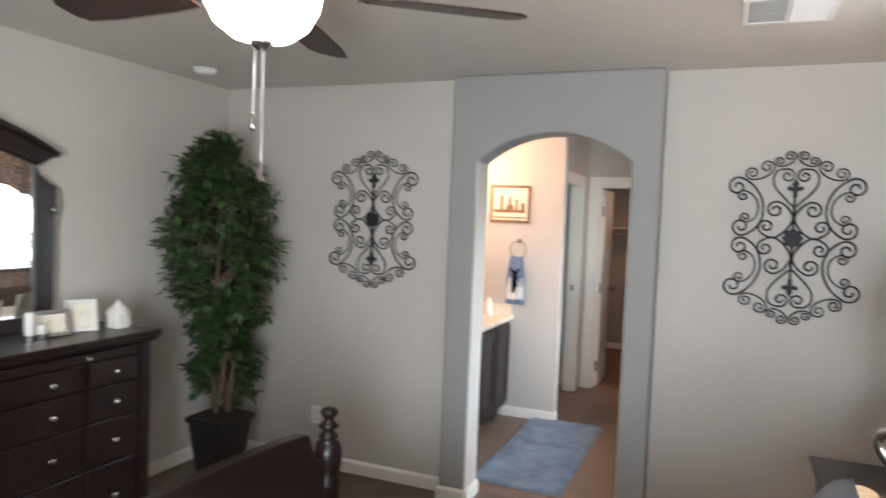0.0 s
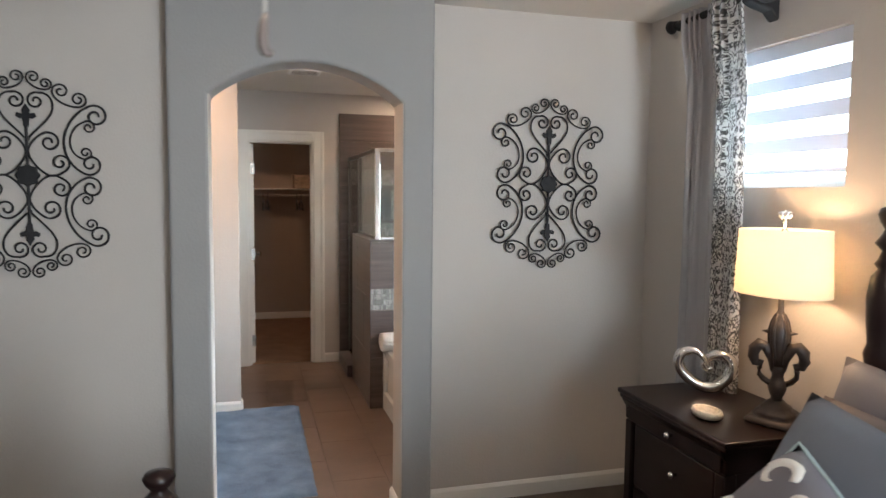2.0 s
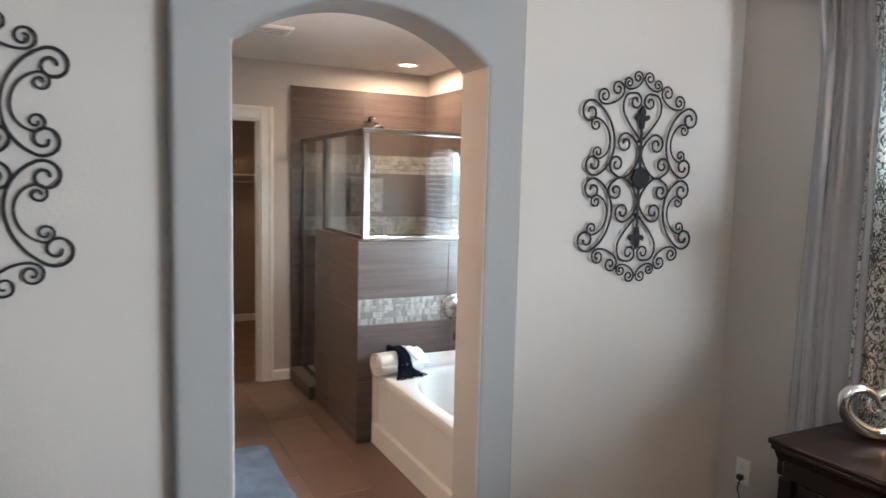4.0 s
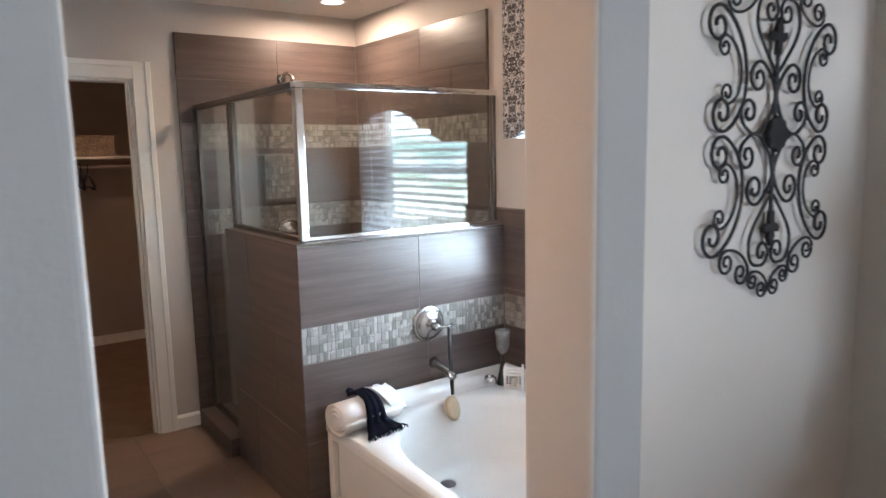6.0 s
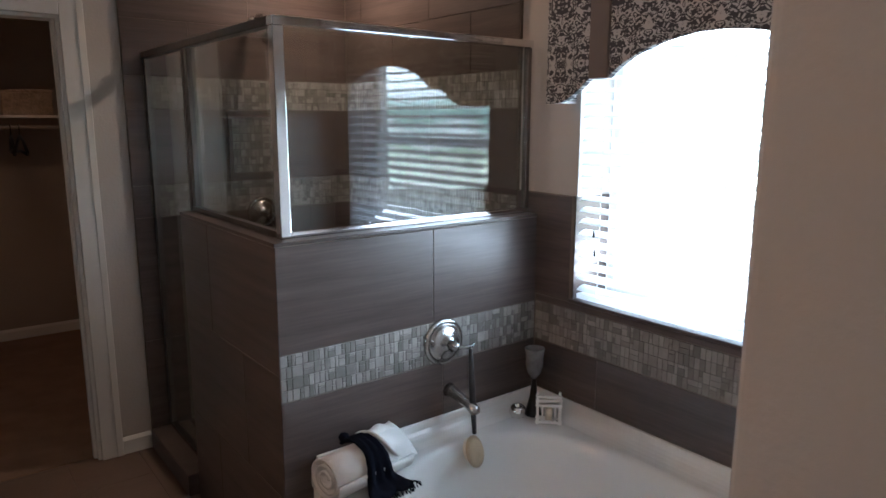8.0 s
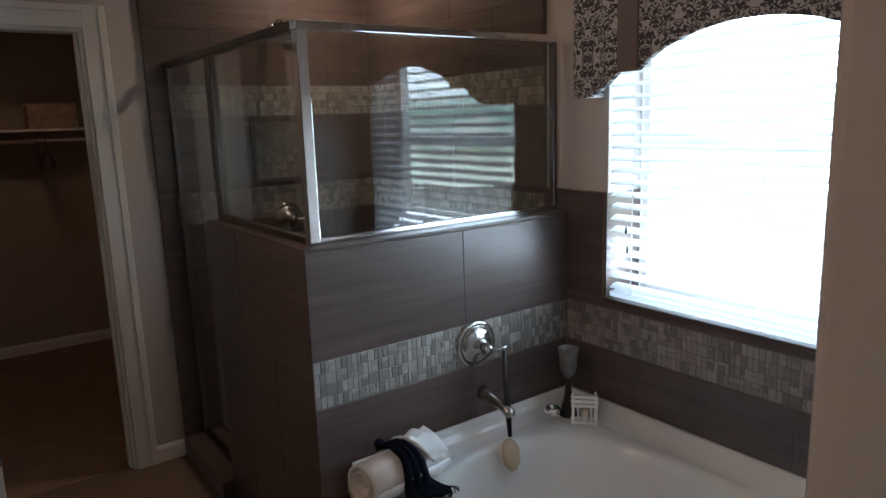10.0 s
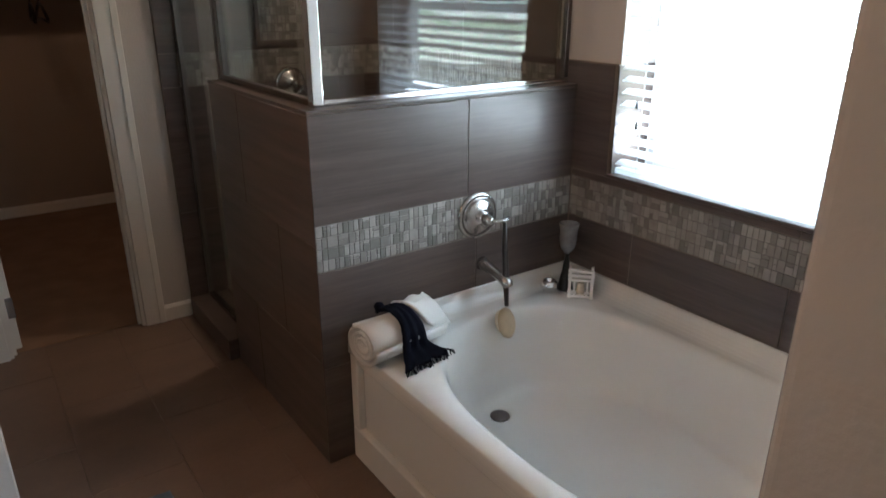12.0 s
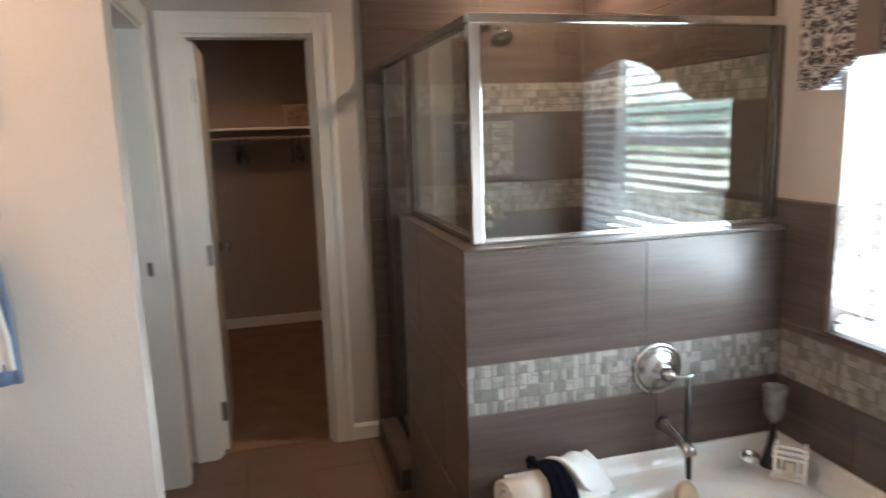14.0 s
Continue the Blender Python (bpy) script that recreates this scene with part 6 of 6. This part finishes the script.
pic = thing("framed_picture", (-0.845, 6.119, 1.81), "dark-framed pale sepia picture on the bathroom wall", "picture")
bm = bmesh.new()
for a, b, c, d in ((-1.02, -0.998, 1.652, 1.968), (-0.692, -0.67, 1.652, 1.968), (-0.998, -0.692, 1.652, 1.674), (-0.998, -0.692, 1.946, 1.968)):
    box(bm, a, b, 6.10, 6.1195, c, d)
part("frame", bm, "photo_brown", pic, "dark brown frame", bevel=0.004)
part("print", boxed(-0.998, -0.692, 6.110, 6.1185, 1.674, 1.946), "paper_cream", pic, "pale sepia print")
for a, b, c, d in ((-0.93, -0.905, 1.76, 1.88), (-0.86, -0.835, 1.76, 1.87), (-0.80, -0.775, 1.76, 1.85), (-0.985, -0.71, 1.735, 1.762), (-0.99, -0.70, 1.69, 1.70), (-0.75, -0.715, 1.762, 1.82)):
    part("painted_patch", boxed(a, b, 6.1075, 6.1095, c, d), "photo_brown", pic, "brown painted patch")
part("painted_wheel", turned([(0.034, 6.1095), (0.03, 6.107), (0.0001, 6.1068)], (-0.845, 0, 1.775), "y", 14), "photo_brown", pic, "brown painted round")

ring = thing("towel_ring", (-0.75, 6.119, 1.50), "brushed nickel towel ring on the wall", "towel ring")
part("mount", turned([(0.022, 6.1195), (0.02, 6.11), (0.009, 6.10), (0.009, 6.075), (0.0001, 6.074)], (-0.75, 0, 1.50), "y", 14), "nickel", ring, smooth=True)
part("ring", swept([(-0.75 + 0.07 * math.cos(t), 6.08, 1.43 + 0.07 * math.sin(t)) for t in [2 * math.pi * i / 32 for i in range(32)]], 0.005, 8, True), "nickel", ring, smooth=True)
ht = thing("hand_towel", (-0.75, 6.08, 1.0), "blue hand towel with a white band and black bow", "towel")


def fold(x0, x1, z0, z1, y, wave):
    bm = bmesh.new()
    g = []
    for j in range(15):
        k = j / 14
        z = z1 + (z0 - z1) * k
        w = 0.72 + 0.28 * min(1, k * 2)
        cx = (x0 + x1) / 2
        g.append([bm.verts.new((cx + (x0 - cx + (x1 - x0) * i / 16) * w, y - wave * (0.5 + 0.5 * math.cos(i * 1.1)) - 0.01 * math.sin(k * 3), z)) for i in range(17)])
    for a, b in zip(g, g[1:]):
        for i in range(16):
            bm.faces.new((a[i], a[i + 1], b[i + 1], b[i]))
    return bm


for nm, bm, mt, lb in (("towel_cloth", fold(-0.83, -0.67, 0.97, 1.37, 6.07, 0.018), "towel_blue", "blue towelling"), ("white_band", fold(-0.815, -0.685, 1.01, 1.19, 6.045, 0.014), "towel_white", "white towelling")):
    ob = part(nm, bm, mt, ht, lb, smooth=True)
    so = ob.modifiers.new("thick", "SOLIDIFY")
    so.thickness = 0.012
part("bow", swept([(-0.79, 6.018, 1.27), (-0.76, 6.01, 1.24), (-0.745, 6.008, 1.2), (-0.755, 6.01, 1.1), (-0.76, 6.012, 1.07)], [0.008, 0.014, 0.02, 0.018, 0.01], 8), "black_cloth", ht, "black ribbon bow", smooth=True)
part("bow", swept([(-0.715, 6.018, 1.27), (-0.735, 6.01, 1.24), (-0.74, 6.008, 1.2), (-0.73, 6.01, 1.12)], [0.008, 0.014, 0.018, 0.01], 8), "black_cloth", ht, "black ribbon bow", smooth=True)

# blue bath mat
rug = thing("bath_mat", (-0.28, 5.38, 0), "plush blue bath mat on the tiled floor", "bath mat")
bm = bmesh.new()
rng = random.Random(9)
nx, ny = 40, 96
g = []
for j in range(ny + 1):
    row = []
    for i in range(nx + 1):
        u, v = i / nx, j / ny
        x, y = -0.585 + 0.60 * u, 4.60 + 1.56 * v
        e = min(u, 1 - u) * 0.6, min(v, 1 - v) * 1.56
        edge_ = min(1, min(e) / 0.02)
        h = 0.004 + (0.013 + 0.006 * noise.noise((x * 9, y * 9, 1)) + 0.005 * rng.random()) * edge_
        row.append(bm.verts.new((x + 0.004 * rng.uniform(-1, 1), y + 0.004 * rng.uniform(-1, 1), h)))
    g.append(row)
for a, b in zip(g, g[1:]):
    for i in range(nx):
        bm.faces.new((a[i], a[i + 1], b[i + 1], b[i]))
part("mat_top", bm, "mat_blue", rug, smooth=True)
part("backing", boxed(-0.58, 0.01, 4.605, 6.155, 0.0005, 0.0035), "grey_satin", rug)

can = thing("recessed_light", (1.28, 7.06, CEIL), "lit recessed ceiling light with a white trim ring", "ceiling light")
part("trim", turned([(0.085, CEIL), (0.085, CEIL - 0.006), (0.065, CEIL - 0.009), (0.062, CEIL)], (1.28, 7.06, 0), seg=28), "plastic_white", can, smooth=True)
part("diffuser", turned([(0.0001, CEIL - 0.004), (0.0615, CEIL - 0.004), (0.0615, CEIL - 0.0005)], (1.28, 7.06, 0), seg=28), "can_glow", can, "lit diffuser")
fanv = thing("exhaust_vent", (0.09, 6.36, CEIL), "white square bathroom exhaust vent", "air vent")
part("cover", boxed(-0.03, 0.21, 6.25, 6.47, CEIL - 0.018, CEIL - 0.001), "plastic_white", fanv, bevel=0.006)
for i in range(5):
    part("slot", boxed(-0.005, 0.185, 6.285 + i * 0.035, 6.295 + i * 0.035, CEIL - 0.0195, CEIL - 0.0182), "grout", fanv)

# ---- closet ----
sh = thing("closet_shelf", (0, 9.6, 1.62), "cream painted closet shelf on a cleat with a hanging rod", "shelf")
part("board", boxed(-1.049, 1.149, 9.43, 9.849, 1.62, 1.638), "white_trim", sh, bevel=0.003)
# cleat and rod share the walls' darkened colour, so the shaded rod stays faint
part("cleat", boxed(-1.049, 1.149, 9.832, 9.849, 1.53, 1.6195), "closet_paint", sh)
part("rod", swept([(-1.049, 9.50, 1.555), (1.149, 9.50, 1.555)], 0.013, 12), "closet_paint", sh, "hanging rod in the dimmed closet wall colour", smooth=True)


def hanger(x, tilt):
    """A dark clothes hanger on the rod, seen edge-on."""
    h = thing("clothes_hanger", (x, 9.50, 1.57), "dark plastic clothes hanger on the closet rod", "hanger", "hangers on the closet rod")
    hook = [(x, 9.50 + 0.02 * math.cos(a), 1.555 + 0.02 * math.sin(a)) for a in [math.pi * (1.0 - 1.25 * i / 10) for i in range(11)]]
    part("hook", swept([*hook[::-1], (x, 9.481, 1.53), (x, 9.495, 1.515), (x, 9.50, 1.50)], 0.004, 8), "pot_black", h, smooth=True)
    part("shoulders", swept([(x, 9.50, 1.50), (x + tilt, 9.60, 1.465), (x + 2 * tilt, 9.725, 1.40), (x + 2 * tilt, 9.71, 1.385), (x, 9.50, 1.40), (x - 2 * tilt, 9.27, 1.385), (x - 2 * tilt, 9.255, 1.40), (x - tilt, 9.38, 1.465)], 0.010, 8, True), "pot_black", h, smooth=True)


for x, tilt in ((-0.165, 0.004), (-0.115, -0.006), (0.225, 0.006), (0.275, -0.004)):
    hanger(x, tilt)
cl = thing("closet_ceiling_light", (-0.05, 8.35, CEIL), "small white closet ceiling lamp holder", "ceiling light")
part("holder", turned([(0.115, CEIL), (0.12, CEIL - 0.145), (0.112, CEIL - 0.145), (0.107, CEIL - 0.02), (0.0001, CEIL - 0.02)], (-0.05, 8.35, 0)), "plastic_white", cl, "white drum open below")
part("bulb", turned([(0.012, CEIL - 0.021), (0.016, CEIL - 0.035), (0.013, CEIL - 0.05), (0.0001, CEIL - 0.056)], (-0.05, 8.35, 0), seg=12), "globe_glow", cl, "lit bulb", smooth=True)
sb = thing("storage_box", (0.35, 9.65, 1.638), "tan woven box with a lid on the closet shelf", "box")
part("carton", boxed(0.2, 0.5, 9.56, 9.80, 1.638, 1.79), "wicker", sb, bevel=0.003)
part("lid", boxed(0.195, 0.505, 9.555, 9.805, 1.7905, 1.81), "wicker", sb, bevel=0.003)

# ---- tiles, last ----
rowsA = [(0.0, 0.38), (0.38, 0.731)]
for z0, z1 in rowsA:
    tile_rows(pony, "y", PXW, 1.634, [(z0, z1)], PYW + 0.008, -1, wide=0.64)
tile_rows(pony, "y", PXW, 1.634, [(0.889, PH - 0.013)], PYW + 0.008, -1, wide=0.597)
mosaic_band(pony, "y", PXW + 0.002, 1.634, 0.733, 0.888, PYW + 0.008, -1, 3, True)
tile_rows(pony, "x", PYW, 6.88, [(0.0, 0.40), (0.40, 0.82), (0.82, PH - 0.013)], PXW + 0.008, -1)
tile_rows(pony, "y", PXW + PT, 1.634, [(0.03, 0.63), (0.63, PH - 0.013)], PYW + PT - 0.0005, 1)
north_rows = [(0.03, 0.55), (0.55, 1.153), (1.305, 1.658), (1.807, 2.06), (2.06, 2.315)]
NICHE = (0.97, 1.245, 1.345, 1.62)
tile_rows(nb, "y", NXW + 0.002, 1.634, north_rows, 7.468, -1, wide=0.6)
for z0, z1 in ((1.153, 1.305), (1.658, 1.807)):
    tile(nb, "y", NXW + 0.002, 0.565, z0, z1, 7.468, -1)
    mosaic_band(nb, "y", 0.567, 1.634, z0 + 0.001, z1 - 0.001, 7.468, -1, int(z0 * 100))
    mosaic_band(eb, "x", PYW + PT + 0.004, 7.458, z0 + 0.001, z1 - 0.001, 1.6425, -1, int(z0 * 100) + 7)
tile_rows(eb, "x", PYW + PT + 0.004, 7.458, north_rows, 1.6425, -1)
for a, b in ((4.4475, PYW - 0.002),):
    tile_rows(tb, "x", a, b, [(0.528, 0.731)], 1.6425, -1)
    mosaic_band(tb, "x", a, b, 0.734, 0.892, 1.6425, -1, 41)
    tile_rows(tb, "x", a, b, [(0.894, TWIN[2] - 0.013)], 1.6425, -1)
for y, z1 in ((TWIN[1] - 0.0085, 1.328), (TWIN[0] + 0.0005, TWIN[3] - 0.002)):
    part("jamb_tile", boxed(1.6350, 1.829, y, y + 0.008, TWIN[2] + 0.003, z1), "wall_tile", tb, bevel=0.002)
tile_rows(tb, "x", TWIN[1] + 0.012, PYW + PT, [(TWIN[2] - 0.012, 1.328)], 1.6425, -1)
tile_rows(tb, "x", 4.4475, TWIN[0] - 0.012, [(TWIN[2] - 0.012, 1.328)], 1.6425, -1)
nic = thing("shower_niche", (1.12, 7.459, 1.335), "recessed shower niche lined with mosaic and a dark frame", "niche", kind="structure")
bm = bmesh.new()
for a, b, c, d in ((NICHE[0] - 0.02, NICHE[0], NICHE[2] - 0.02, NICHE[3] + 0.02), (NICHE[1], NICHE[1] + 0.02, NICHE[2] - 0.02, NICHE[3] + 0.02), (NICHE[0], NICHE[1], NICHE[2] - 0.02, NICHE[2]), (NICHE[0], NICHE[1], NICHE[3], NICHE[3] + 0.02)):
    box(bm, a, b, 7.452, 7.4595, c, d)
part("frame", bm, "wall_tile", nic)
mosaic_band(nic, "y", NICHE[0], NICHE[1], NICHE[2], NICHE[3], 7.4595, -0.4, 77)

FT = {}


def floor_tile(x0, x1, y0, y1):
    key = (round(x1 - x0, 3), round(y1 - y0, 3))
    if key not in FT:
        bm = bmesh.new()
        w, h = x1 - x0, y1 - y0
        g, c = 0.0008, 0.0006
        a = [bm.verts.new((u, v, 0.0)) for u, v in ((g, g), (w - g, g), (w - g, h - g), (g, h - g))]
        b = [bm.verts.new((u, v, 0.0048)) for u, v in ((g, g), (w - g, g), (w - g, h - g), (g, h - g))]
        k = [bm.verts.new((u, v, 0.006)) for u, v in ((g + c, g + c), (w - g - c, g + c), (w - g - c, h - g - c), (g + c, h - g - c))]
        for r0, r1 in ((a, b), (b, k)):
            for i in range(4):
                bm.faces.new((r0[i], r0[(i + 1) % 4], r1[(i + 1) % 4], r1[i]))
        bm.faces.new(k)
        me = bpy.data.meshes.new("floor_tile")
        bm.to_mesh(me)
        bm.free()
        me.materials.append(MATS["floor_tile"])
        FT[key] = me
    ob = new("floor_tile", FT[key])
    ob.location = (x0, y0, -0.006)
    ob.parent = bath_floor


row, x = 0, -1.42
while x < 1.63:
    y = 4.46 - (0.0 if row % 2 == 0 else 0.305)
    while y < 7.53:
        a, b = max(y, 4.46), min(y + 0.61, 7.53)
        floor_tile(x, min(x + 0.305, 1.645), a, b)
        y += 0.61
    x += 0.305
    row += 1
